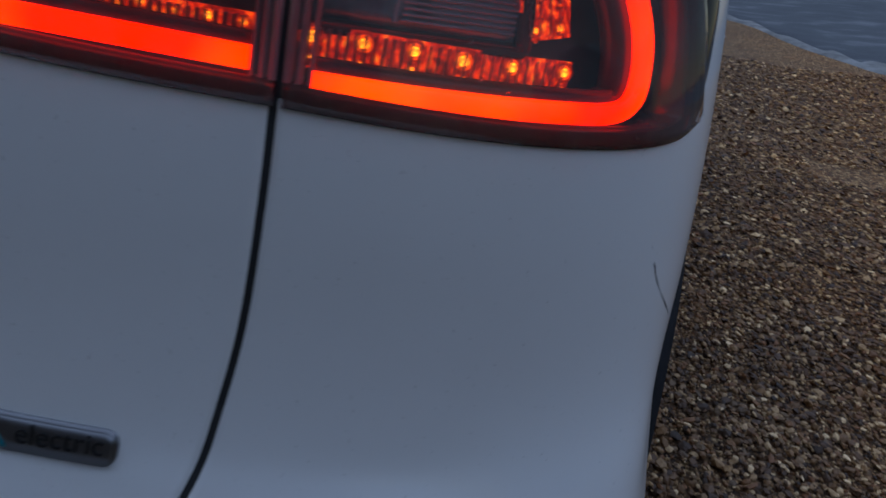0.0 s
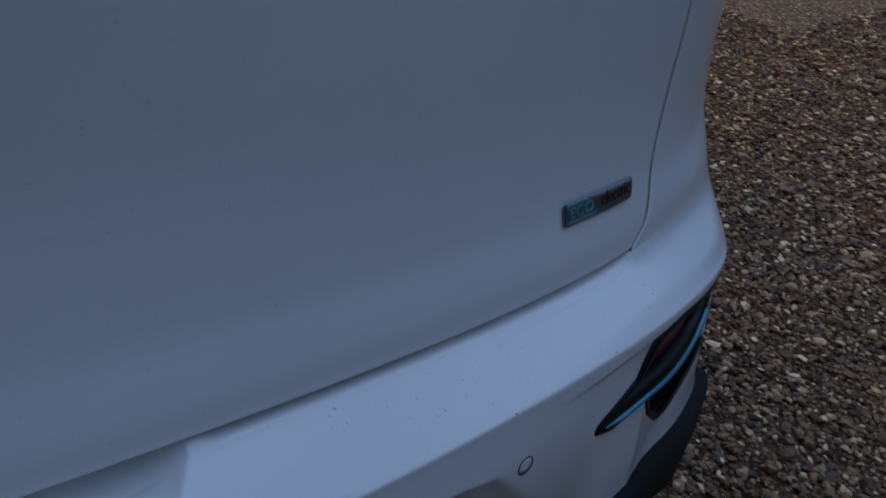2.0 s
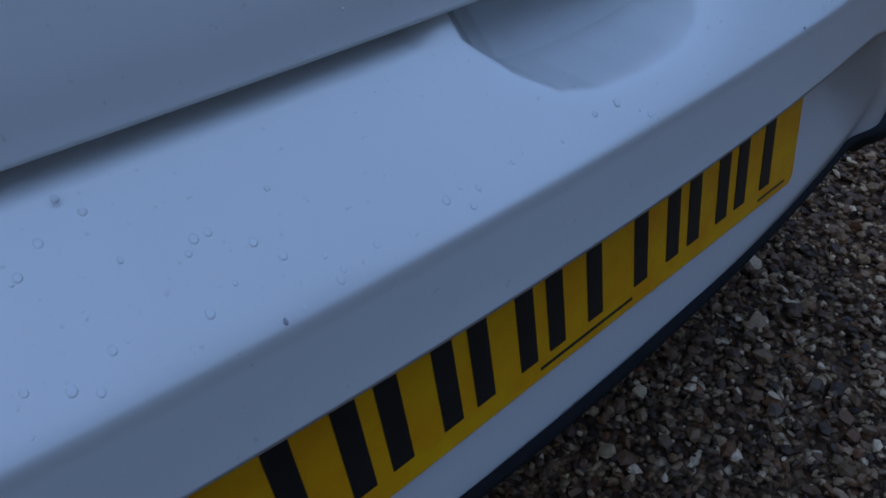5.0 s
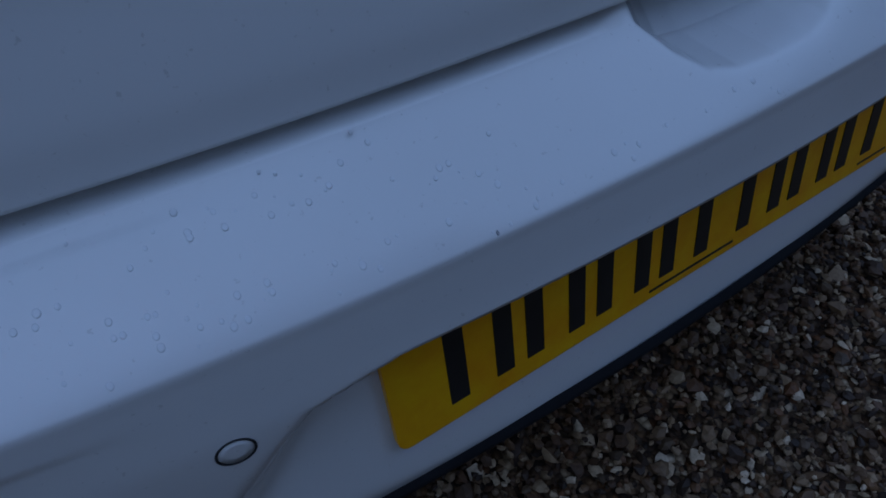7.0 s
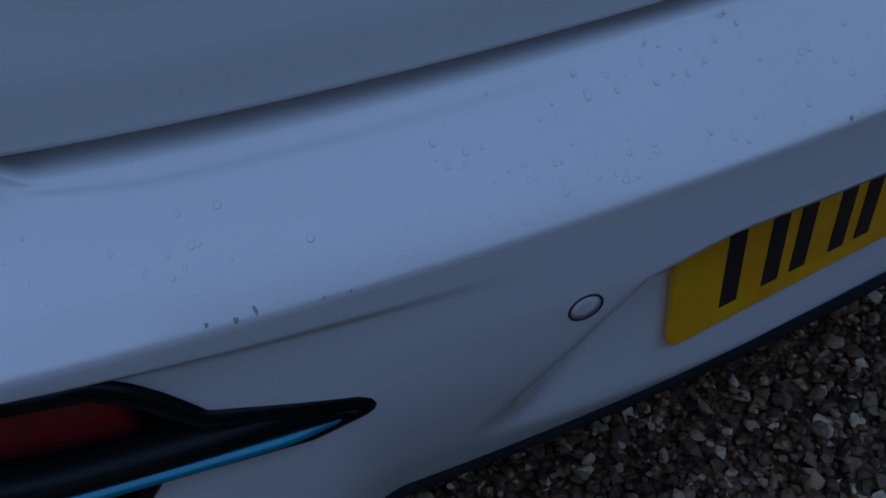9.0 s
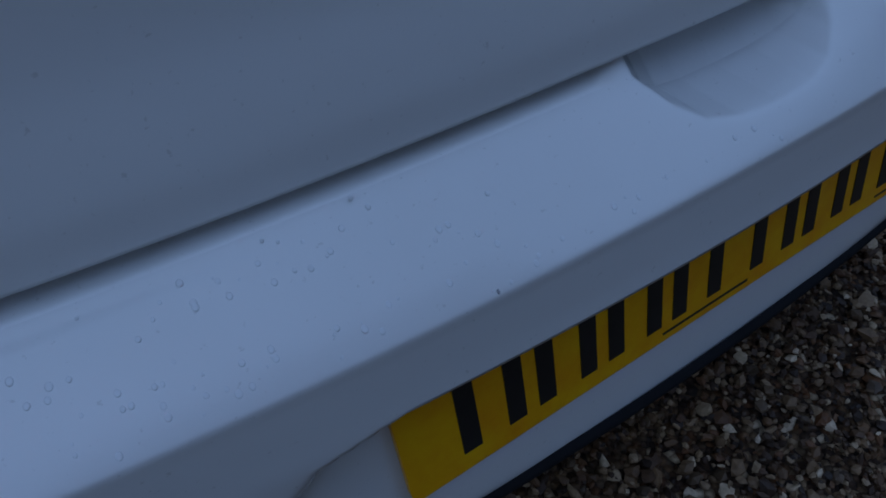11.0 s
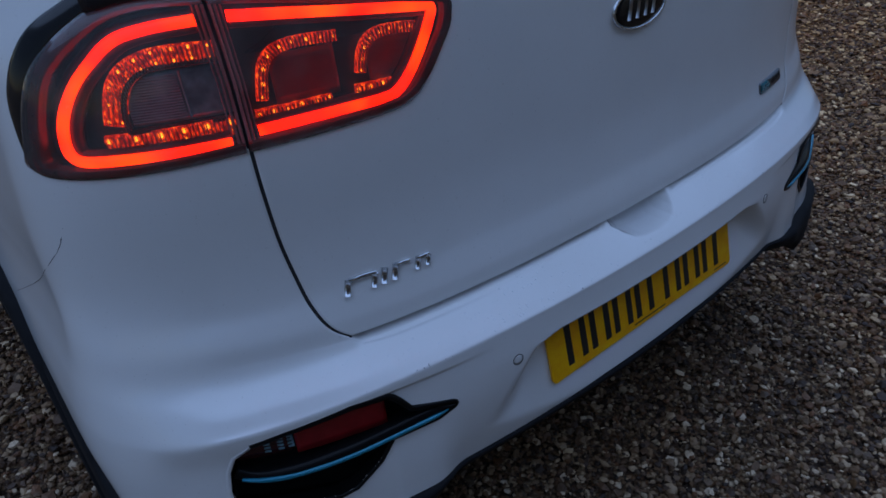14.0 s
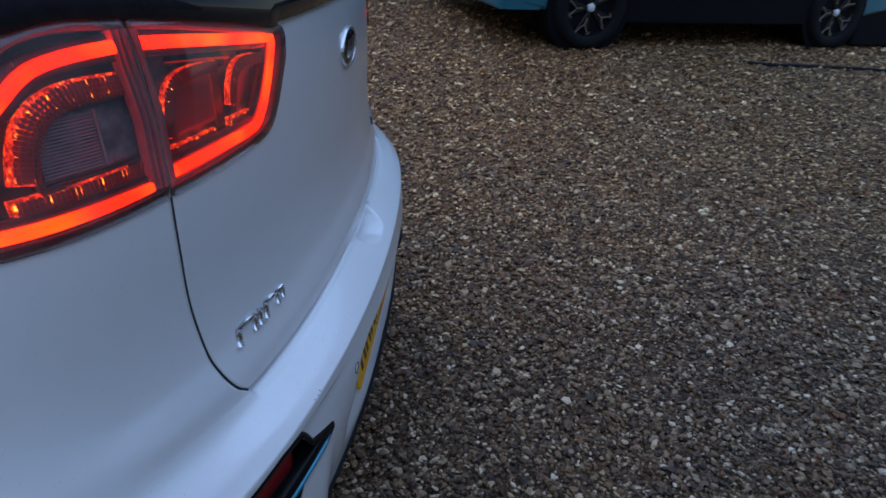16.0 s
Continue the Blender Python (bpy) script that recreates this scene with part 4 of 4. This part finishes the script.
me, _ = text_mesh("ECO", .0098, .4470, .7768, .0049, 0, 1.35)
part("lettering", me, SILVER_INK, badge, "small silver word")
me, _ = text_mesh("electric", .0130, .4970, .7760, .0048, 0, .93)
part("lettering", me, INK, badge, "small black word")

# ---- number plate in its bay ----
plate_z, tip = .4926, .004


def plain_box(x0, x1, y0, y1, z0, z1, bevel=.001, round_=0.0):
    bm = bmesh.new()
    bmesh.ops.create_cube(bm, size=1.0)
    for v in bm.verts:
        v.co = ((x0 + x1) / 2 + v.co.x * (x1 - x0), (y0 + y1) / 2 + v.co.y * (y1 - y0), (z0 + z1) / 2 + v.co.z * (z1 - z0))
    if round_:
        bmesh.ops.bevel(bm, geom=[e for e in bm.edges if abs(e.verts[0].co.y - e.verts[1].co.y) > 1e-6], offset=round_, segments=4, affect="EDGES", profile=.5)
    if bevel:
        bmesh.ops.bevel(bm, geom=[e for e in bm.edges if abs(e.verts[0].co.y - e.verts[1].co.y) < 1e-6], offset=bevel, segments=2, affect="EDGES", profile=.5)
    return bm


def leant(bm):
    """Leans a piece of the plate back with its bay."""
    for v in bm.verts:
        v.co.y += .27 * (v.co.z - plate_z)
    return bm


plate = part("number_plate", leant(plain_box(-.26, .26, -.0005, .0045, plate_z, plate_z + .111, .0006, .009)), YELLOW, car, "yellow number plate with plain black bars")
for i in range(7):
    x = -.219 + i * .061 + (.022 if i > 3 else 0)
    for a in (x, x + .036):
        part("bar", leant(plain_box(a, a + .014, -.0012, -.0004, plate_z + .016, plate_z + .095, 0)), INK, plate)
part("small_bar", leant(plain_box(-.045, .045, -.0011, -.0004, plate_z + .0070, plate_z + .0088, 0)), INK, plate)
part("small_bar", leant(plain_box(.205, .245, -.0011, -.0004, plate_z + .0065, plate_z + .008, 0)), INK, plate)

# ---- bumper fittings ----
for side in (-1, 1):
    sensor = part("parking_sensor", disc_on_tail(.3468, .608, .0082, .0082, .0002, 0, side, 3, 32), WHITE, car, "white round parking sensor with a dark ring")
    part("seal_ring", ring_on_tail(.3468, .608, .0090, .0090, .0012, .0004, .002, side, 32), GAP, sensor)
part("tow_eye_cover", ring_on_tail(.508, .538, .018, .018, .00022, .00010, .001, -1, 40), GAP, car, "round tow eye cover seam")


POD_BLACK = plastic("satin_black", (0.003, 0.003, 0.0035), 0.30, 0.0, 0.16)


def depth_of_pod(x):
    """How far the pod is sunk, from flush at its inner tip to full depth at the corner."""
    return blend(.585, .73, np.asarray(x, float))


def pod_bevel(loop, side, outer):
    """The sloping walls of the pod's opening: at its outer end, or the flush rim of its inner tip."""
    dense = []
    for (ax, az), (bx, bz) in zip(loop, loop[1:] + loop[:1]):
        dense += [(ax + (bx - ax) * k / 4, az + (bz - az) * k / 4) for k in range(4)]
    dense = np.array(dense + dense[:1])
    f = np.where(dense[:, 1] > .57, depth_of_pod(dense[:, 0]), blend(.66, .75, dense[:, 0]))
    d = np.roll(dense[:-1], -1, 0) - np.roll(dense[:-1], 1, 0)
    n = np.stack([-d[:, 1], d[:, 0]], -1) / (np.linalg.norm(d, axis=1, keepdims=True) + 1e-9)
    n = np.vstack([n, n[:1]])
    cols = []
    for into, off in ((-.0075, -.002 + 0 * f), (-.007, .0004 + 0 * f), (-.002, .0004 + 0 * f), (.001, -.0015 - .002 * f), (.001 + .006 * f, -.008 - .012 * f), (.001 + .007 * f, -.030 - .008 * f)):
        q = dense + n * np.broadcast_to(into, f.shape)[:, None]
        cols.append(on_tail(side * q[:, 0], q[:, 1], off + (0 if outer else .0011)))
    g = np.stack(cols, 1)
    white = (f > 0) & ~((dense[:, 1] > .60) & (dense[:, 0] < .735)) & ~((dense[:, 1] < .57) & (dense[:, 0] < .77))
    pick = [[bool(white[i] and white[i + 1]) == outer] * (g.shape[1] - 1) for i in range(len(dense) - 1)]
    faces = grid_faces(len(dense), g.shape[1], side < 0, pick)
    used = sorted({k for fc in faces for k in fc})
    place = {k: i for i, k in enumerate(used)}
    me = mesh_of(g.reshape(-1, 3)[used], [tuple(place[k] for k in fc) for fc in faces])
    bm = bmesh.new()
    bm.from_mesh(me)
    bmesh.ops.remove_doubles(bm, verts=bm.verts, dist=1e-5)
    bm.to_mesh(me)
    bm.free()
    return me


def cluster(side):
    def low(x):
        return float(np.interp(x, [.455, .47, .50, .562, .583, .614, .640, .70, .79, .80], [.582, .571, .560, .556, .522, .484, .478, .493, .514, .52]))

    def top(x):
        return float(np.interp(x, [.455, .464, .50, .53, .545, .562, .612, .70, .745, .772, .786, .80], [.584, .594, .602, .610, .637, .65, .653, .646, .640, .625, .594, .55]))

    xs = np.linspace(.456, .785, 60)
    pod = part("fog_pod", sheet(xs, low, top, -.028, .004, side, 12), POD_BLACK, car, "gloss black corner pod with red reflector and blue trim")
    loop = [(a, b) for a, b in CLUSTER]
    part("pod_surround", pod_bevel(loop, side, True), WHITE, pod, "white bevelled opening round the pod")
    part("tip_rim", pod_bevel(loop, side, False), POD_BLACK, pod)
    wing = spline([(.4635, .5818), (.50, .5825), (.56, .5765), (.64, .567), (.70, .561), (.745, .564), (.772, .578)], 6)
    part("wing", ribbon(wing, np.interp(np.linspace(0, 1, len(wing)), [0, .05, .1, .3, 1], [.003, .010, .016, .018, .018]), -.004 - .006 * depth_of_pod(wing[:, 0]), .02, side, .007, 6), POD_BLACK, pod)
    strip = spline([(.464, .5760), (.484, .5762), (.51, .5755), (.56, .5715), (.64, .5615), (.70, .5575), (.738, .562), (.764, .571)], 6)
    part("blue_strip", ribbon(strip, np.interp(np.linspace(0, 1, len(strip)), [0, .03, .15, .8, 1], [.0004, .0016, .0048, .0066, .0030]), .0055 * blend(.462, .505, strip[:, 0]) - .0005 - .005 * depth_of_pod(strip[:, 0]), .006, side, .001), BLUE_TRIM, pod, "bright blue metallic trim strip")
    part("reflector", sheet(np.linspace(.562, .690, 20), lambda x: .584, lambda x: top(x) - .005, -.015, .008, side, 6), REFLEX, pod, "dark red rear reflector")
    part("fog_lens", sheet(np.linspace(.695, .770, 14), lambda x: .590, lambda x: top(x) - .005, -.018, .008, side, 6), HOUSING_RED, pod, "dark fog lamp lens")
    for z in (.597, .603, .609, .615):
        for x0 in (.692, .705, .722):
            part("flute", ribbon([(x0, z), (x0 + .004, z + .0005), (x0 + .008, z + .001)], .0022, -.0160, .004, side, .0006, 2), FLUTE, pod)


for side in (-1, 1):
    cluster(side)


# ---- dark skirt, sides, front and cabin ----
def skirt():
    """The black valance under the bumper: a thin lip in the middle, thick mouldings at the corners."""
    x = np.concatenate([-np.linspace(.872, .84, 8)[:-1], np.linspace(-.84, .84, 141), np.linspace(.84, .872, 8)[1:]])
    a = np.abs(x)
    base = .4366 + .023 * a**2 - .1186 * a**4
    edge = base + .004 + np.interp(a, [0, .47, .52, .60, .70, .76, .82, .88], [0, 0, .0, .002, .004, .004, .004, .004])
    out = blend(.46, .62, a)
    rows = [on_tail(x, edge, -.002 - 0 * x), on_tail(x, edge - .001, .0042 + .003 * out), on_tail(x, edge - .010, .0062 + .012 * out)]
    for r in rows:
        r[:, 1] -= kick(a, edge - .004)
    top = rows[-1]
    foot = edge - .028 - .17 * blend(.46, .84, a)
    for f, inn in ((.3, -.004), (.7, -.002), (1.0, .012)):
        p = top.copy()
        p[:, 2] = top[:, 2] + (foot - top[:, 2]) * f
        p[:, 1] += inn * out + (1 - out) * .012 * f
        rows.append(p)
    p = rows[-1].copy()
    p[:, 1] += .25
    p[:, 2] += .01
    rows.append(p)
    g = np.array(rows)
    return mesh_of(g.reshape(-1, 3), grid_faces(len(rows), len(x)))


part("rear_skirt", skirt(), BLACK, car, "black plastic lower skirt")


def arch(side, y, r0=.358, r1=.415):
    """A black wheel arch moulding with a sill that meets it."""
    t = np.linspace(radians(-12), radians(192), 48)
    prof = [(r0, .79), (r0, .911), (r0 + .015, .920), (r1 - .012, .918), (r1, .906), (r1, .84)]
    g = np.array([[(side * x, y - r * math.cos(a), .335 + r * math.sin(a)) for r, x in prof] for a in t])
    return mesh_of(g.reshape(-1, 3), grid_faces(len(t), len(prof), side > 0))


def lathe(profile, n=48):
    t = np.linspace(0, 2 * np.pi, n, endpoint=False)
    v = [(x, r * math.cos(a), r * math.sin(a)) for a in t for r, x in profile]
    k = len(profile)
    f = [(i * k + j, ((i + 1) % n) * k + j, ((i + 1) % n) * k + j + 1, i * k + j + 1) for i in range(n) for j in range(k - 1)]
    return mesh_of(v, f)


TYRE_MESH = lathe([(.225, .09), (.25, .105), (.30, .108), (.322, .092), (.33, .06), (.331, 0), (.33, -.06), (.322, -.092), (.30, -.108), (.25, -.105), (.225, -.09)])
TYRE_MESH.materials.append(RUBBER)
BARREL_MESH = lathe([(.232, .088), (.236, .08), (.222, .07), (.215, .0), (.222, -.09)])
BARREL_MESH.materials.append(GLOSS_BLACK)
CAP_WHITE = plastic("hub_cap_white", (0.62, 0.63, 0.65), 0.3)
CAP_MESH = lathe([(.001, .088), (.026, .087), (.034, .080), (.035, .05)], 24)
CAP_MESH.materials.append(CAP_WHITE)


def spoke_mesh():
    """A forked, tapering spoke."""
    bm = bmesh.new()
    for lean in (-.055, .055):
        a = [(.074, .012, .03), (.074, -.012, .03), (.078, -.010 + lean, .225), (.078, .010 + lean, .225)]
        b = [(.045, y, z) for _, y, z in a]
        va, vb = [bm.verts.new(p) for p in a], [bm.verts.new(p) for p in b]
        bm.faces.new(va)
        bm.faces.new(vb[::-1])
        for i in range(4):
            bm.faces.new((va[i], vb[i], vb[(i + 1) % 4], va[(i + 1) % 4]))
    bmesh.ops.recalc_face_normals(bm, faces=bm.faces)
    bmesh.ops.bevel(bm, geom=list(bm.edges), offset=.003, segments=1, affect="EDGES")
    me = bpy.data.meshes.new("spoke")
    bm.to_mesh(me)
    bm.free()
    me.materials.append(SPOKE_BLACK)
    return me


SPOKE_BLACK = plastic("spoke_black", (0.006, 0.006, 0.007), 0.3)


def edge_mesh():
    """The bright machined rims of a forked spoke."""
    bm = bmesh.new()
    for (ya, za), (yb, zb) in (((0, .085), (0, .135)), ((0, .135), (-.058, .205)), ((0, .135), (.058, .205)), ((-.058, .205), (-.075, .180)), ((.058, .205), (.052, .222))):
        long = math.hypot(yb - ya, zb - za)
        sy, sz = -(zb - za) / long * .0034, (yb - ya) / long * .0034
        if long > 0:
            a = [(.0805, ya + sy, za + sz), (.0805, ya - sy, za - sz), (.0825, yb - sy, zb - sz), (.0825, yb + sy, zb + sz)]
            va, vb = [bm.verts.new(q) for q in a], [bm.verts.new((x - .006, y, z)) for x, y, z in a]
            bm.faces.new(va)
            for i in range(4):
                bm.faces.new((va[i], vb[i], vb[(i + 1) % 4], va[(i + 1) % 4]))
    bmesh.ops.recalc_face_normals(bm, faces=bm.faces)
    me = bpy.data.meshes.new("machined_edge")
    bm.to_mesh(me)
    bm.free()
    me.materials.append(ALLOY)
    return me


EDGE_MESH = edge_mesh()
SPOKE_MESH = spoke_mesh()


def wheel(parent, x, y, z, facing):
    """A wheel as a part of a car; facing: +1 when its outside looks to +x."""
    hub = part("wheel", BARREL_MESH, GLOSS_BLACK, parent, "black and bright alloy wheel")
    hub.matrix_local = pose(x, y, z, 0, 0, 0 if facing > 0 else 180)
    part("tyre", TYRE_MESH, RUBBER, hub)
    part("hub_cap", CAP_MESH, CAP_WHITE, hub)
    for i in range(5):
        sp = part("spoke", SPOKE_MESH, ALLOY, hub)
        sp.matrix_local = pose(0, 0, 0, i * 72 + 20, 0, 0)
        ed = part("machined_edge", EDGE_MESH, ALLOY, hub)
        ed.matrix_local = pose(0, 0, 0, i * 72 + 20, 0, 0)


def corner_cladding(side):
    """The black moulding low on the corner, from the skirt round to the wheel arch."""
    y = np.linspace(.17, .52, 26)
    top = np.interp(y, [.17, .25, .36, .52], [.402, .428, .478, .60])
    out = np.interp(y, [.17, .21, .27, .36, .52], [.876, .900, .911, .912, .911])
    rows = [(out - .05, top + .002), (out - .014, top), (out - .003, top - .008), (out, top - .03), (out + .003, top * .55 + .13), (out - .006, .235 + 0 * y), (out - .03, .215 + 0 * y), (out - .2, .22 + 0 * y)]
    g = np.array([np.stack([side * x, y, z], -1) for x, z in rows])
    return mesh_of(g.reshape(-1, 3), grid_faces(len(rows), len(y), side < 0))


for side in (-1, 1):
    part("corner_cladding", corner_cladding(side), BLACK, car, "black plastic corner moulding")
    part("wheel_arch", arch(side, .88), BLACK, car, "black plastic wheel arch moulding")
    part("wheel_arch", arch(side, 3.58), BLACK, car, "black plastic wheel arch moulding")
    for y in (.88, 3.58):
        wheel(car, side * .79, y, .331, side)


def hood(y):
    return np.interp(y, [0, 2.7, 3.0, 3.7, 4.15, 4.35], [1.12, 1.12, 1.06, .98, .86, .72])


def front_body():
    """The sides forward of the rear arch, the doors and the nose, with the lid over the front."""
    zs = np.linspace(1.12, .34, 26)
    ys = np.concatenate([np.linspace(1.12, 3.85, 60), 3.85 + .5 * np.sin(np.linspace(0, math.pi / 2, 24))[1:]])
    half = np.concatenate([np.full(60, 1.0), np.cos(np.linspace(0, math.pi / 2, 24))[1:] ** .55])
    wide = flank_width(zs)
    X, Z = wide[:, None] * half[None], np.minimum(zs[:, None], hood(ys)[None])
    Y = np.repeat(ys[None], len(zs), 0)
    verts, faces, at = [], [], 0
    for side in (-1, 1):
        g = np.stack([side * X, Y, Z], -1)
        mid = (g[:-1, :-1] + g[1:, 1:]) / 2
        hole = (mid[..., 1] - 3.58) ** 2 + (mid[..., 2] - .335) ** 2 < .385**2
        verts.append(g.reshape(-1, 3))
        faces += [tuple(k + at for k in f) for f in grid_faces(len(zs), len(ys), side < 0, ~hole)]
        at += X.size
    u = np.linspace(-1, 1, 21)
    g = np.stack([u[None] * (.826 * half)[:, None], np.repeat(ys[:, None], 21, 1), hood(ys)[:, None] + .045 * (1 - u[None] ** 2) * half[:, None]], -1)
    faces += [tuple(k + at for k in f) for f in grid_faces(len(ys), 21)]
    verts.append(g.reshape(-1, 3))
    return mesh_of(np.concatenate(verts), faces)


part("front_body", front_body(), WHITE, car)


def cabin(z0, z1, off=0.0, cap=False):
    t = np.linspace(0, 2 * np.pi, 72, endpoint=False)
    rows = []
    for z in np.linspace(z0, z1, 10):
        f = (z - 1.1) / .46
        back, front, wide = .16 + .46 * f**1.4, 3.0 - 1.05 * f, .80 - .20 * f
        c, s = np.cos(t), np.sin(t)
        e = .35
        rows.append(np.stack([wide * np.sign(c) * np.abs(c) ** e + off * c, (back + front) / 2 + (front - back) / 2 * np.sign(s) * np.abs(s) ** e, np.full(72, z)], -1))
    if cap:
        for k, dz in ((.8, .022), (.4, .035), (.02, .038)):
            r = rows[9].copy()
            m = r.mean(0)
            r[:, :2] = m[:2] + (r[:, :2] - m[:2]) * k
            r[:, 2] = z1 + dz
            rows.append(r)
    g = np.array(rows)
    n = 72
    f = [(i * n + j, i * n + (j + 1) % n, (i + 1) * n + (j + 1) % n, (i + 1) * n + j) for i in range(len(rows) - 1) for j in range(n)]
    return mesh_of(g.reshape(-1, 3), f)


part("cabin_windows", cabin(1.10, 1.46), GLASS_BLACK, car, "dark windows of the cabin")
part("roof", cabin(1.455, 1.52, .004, True), WHITE, car)
part("underbody", plain_box(-.80, .80, .30, 4.1, .22, .40, .01), BLACK, car)
for side in (-1, 1):
    part("sill", plain_box(min(side * .86, side * .915), max(side * .86, side * .915), 1.27, 3.2, .24, .40, .012), BLACK, car)

# ---- beyond the car ----
def second_car():
    """A dark blue car parked across the drive."""
    own = thing("blue_car", "dark blue car with black and silver wheels, parked across gravel", "car")
    a, b = Vector((4.90, -1.05, .28)), Vector((6.14, -3.56, .385))
    along_ = (b - a).normalized()
    wheelbase = (b - a).length
    out = Vector((along_.y, -along_.x, 0)).normalized()
    if out.x > 0:
        out = -out
    m = Matrix.Identity(4)
    m.col[0], m.col[1], m.col[2], m.col[3] = (*out, 0), (*along_, 0), (*(out.cross(along_)), 0), (*(a - out * .06), 1)
    own.matrix_world = m
    # local frame: +x faces the drive, y runs from the near wheel to the far one
    prof = [(-wheelbase - .85, .62), (-wheelbase - .80, .95), (-wheelbase - .1, 1.05), (-wheelbase + .6, 1.5), (-.9, 1.54), (-.2, 1.4), (.45, 1.1), (.80, 1.0), (.86, .62), (.80, .36), (.45, .30), (-wheelbase - .5, .30), (-wheelbase - .82, .36)]
    bm = bmesh.new()
    xs = [(-1.75, .90), (-1.70, 1.0), (-.02, 1.0), (.045, .97), (.06, .9)]
    rings = []
    for x, k in xs:
        rings.append([bm.verts.new((x, wheelbase / 2 - (y + wheelbase / 2) * k, .3 + (z - .3) * k)) for y, z in prof])
    for r0, r1 in zip(rings, rings[1:]):
        for i in range(len(prof)):
            j = (i + 1) % len(prof)
            bm.faces.new((r0[i], r1[i], r1[j], r0[j]))
    bm.faces.new(rings[0])
    bm.faces.new(rings[-1][::-1])
    bmesh.ops.recalc_face_normals(bm, faces=bm.faces)
    part("body", bm, TEAL_PAINT, own)
    for y in (0, wheelbase):
        bm = bmesh.new()
        bmesh.ops.create_cone(bm, cap_ends=True, segments=40, radius1=.40, radius2=.40, depth=.2, matrix=pose(-.02, y, .335, 0, 90, 0))
        part("wheel_arch", bm, CLADDING, own, "dark wheel arch")
        wheel(own, -.0 + .02, y, .331, 1)
    part("sill", plain_box(-.1, .085, .38, wheelbase - .38, .22, .62, .015), CLADDING, own, "black plastic sill")
    # valance box carried down low, its black doubling as the shadow below it
    part("valance_and_shade", plain_box(-1.6, .045, wheelbase + .40, wheelbase + 1.3, .02, .62, .03), CLADDING, own, "black front valance, carried down to stand in for the shadow under the nose")
    part("underbody", plain_box(-1.5, -.15, -.4, wheelbase + .4, .16, .40, .02), CLADDING, own)
    part("rear_bumper", plain_box(-1.6, .055, -.84, -.43, .30, .60, .03), TEAL_PAINT, own)
    return own


second_car()


# thin dark tube drawn for a dark line across the gravel
def hose():
    path = spline([(5.08, -2.50), (5.12, -2.74), (5.30, -3.31), (5.44, -3.87), (5.5, -4.6), (5.4, -5.6)], 8)
    n = 10
    t = np.linspace(0, 2 * np.pi, n, endpoint=False)
    d = np.gradient(path, axis=0)
    d /= np.linalg.norm(d, axis=1, keepdims=True)
    v = []
    for (x, y), (dx, dy) in zip(path, d):
        z = float(rise(x)) + .012
        for a in t:
            v.append((x - dy * .015 * math.cos(a), y + dx * .015 * math.cos(a), z + .015 * math.sin(a)))
    k = len(path)
    f = [(i * n + j, i * n + (j + 1) % n, (i + 1) * n + (j + 1) % n, (i + 1) * n + j) for i in range(k - 1) for j in range(n)]
    ob = part("hose", mesh_of(v, f), BLACK)
    return tagged(ob, "thin dark tube lying on the gravel", "hose")


hose()


def asphalt():
    m, n, l, b = material("old_asphalt", (.05, .05, .055), .75)
    t = noise_node(n, l, 1.3, 6.0)
    c = ramp(n, l, t.outputs["Fac"], [(.3, (.034, .036, .042)), (.55, (.06, .063, .07)), (.72, (.16, .16, .165))])
    l.new(c.outputs["Color"], b.inputs["Base Color"])
    g = noise_node(n, l, 160.0, 3.0)
    bumped(n, l, b, g.outputs["Fac"], .5, .004)
    return m


def road():
    edge = spline([(-40, 26), (-6, 21), (0, 15.4), (1.74, 13.35), (2.31, 12.56), (2.67, 10.87), (3.07, 9.62), (3.35, 8.9), (4.2, 8.1), (5.3, 7.8), (8, 7.6), (20, 8), (60, 10)], 8)
    rng = np.random.default_rng(8)
    e = edge + rng.normal(0, .02, edge.shape) * (0, 1)
    v, f = [], []
    for i, (x, y) in enumerate(e):
        for k, far in enumerate((0, .06, 2.0, 9.0, 30.0)):
            v.append((x, y + far, float(rise(x)) + (-.02 if k == 0 else .006)))
    v2 = []
    for i, (x, y) in enumerate(e):
        x, y = edge[i]
        wide = .50 + .25 * math.sin(i * .8)
        v2 += [(x, y - .25, float(rise(x)) - .02), (x, y - .05, float(rise(x)) + .012), (x, y + max(.1, wide), float(rise(x)) + .012), (x, y + max(.1, wide) + .03, float(rise(x)) + .004)]
    m, n, l, b = material("broken_edge", (.3, .28, .26), .85)
    t = noise_node(n, l, 2.6, 6.0, .7)
    c = ramp(n, l, t.outputs["Fac"], [(.36, (.12, .11, .10)), (.48, (.19, .175, .16)), (.66, (.30, .285, .27))])
    l.new(c.outputs["Color"], b.inputs["Base Color"])
    tagged(part("road_edge", mesh_of(v2, grid_faces(len(e), 4, True)), m), "pale broken margin of the old asphalt", "road edge", kind="structure")
    ob = part("road", mesh_of(v, grid_faces(len(e), 5, True)), asphalt())
    return tagged(ob, "worn dark asphalt road beyond the gravel", "road", kind="structure")


road()
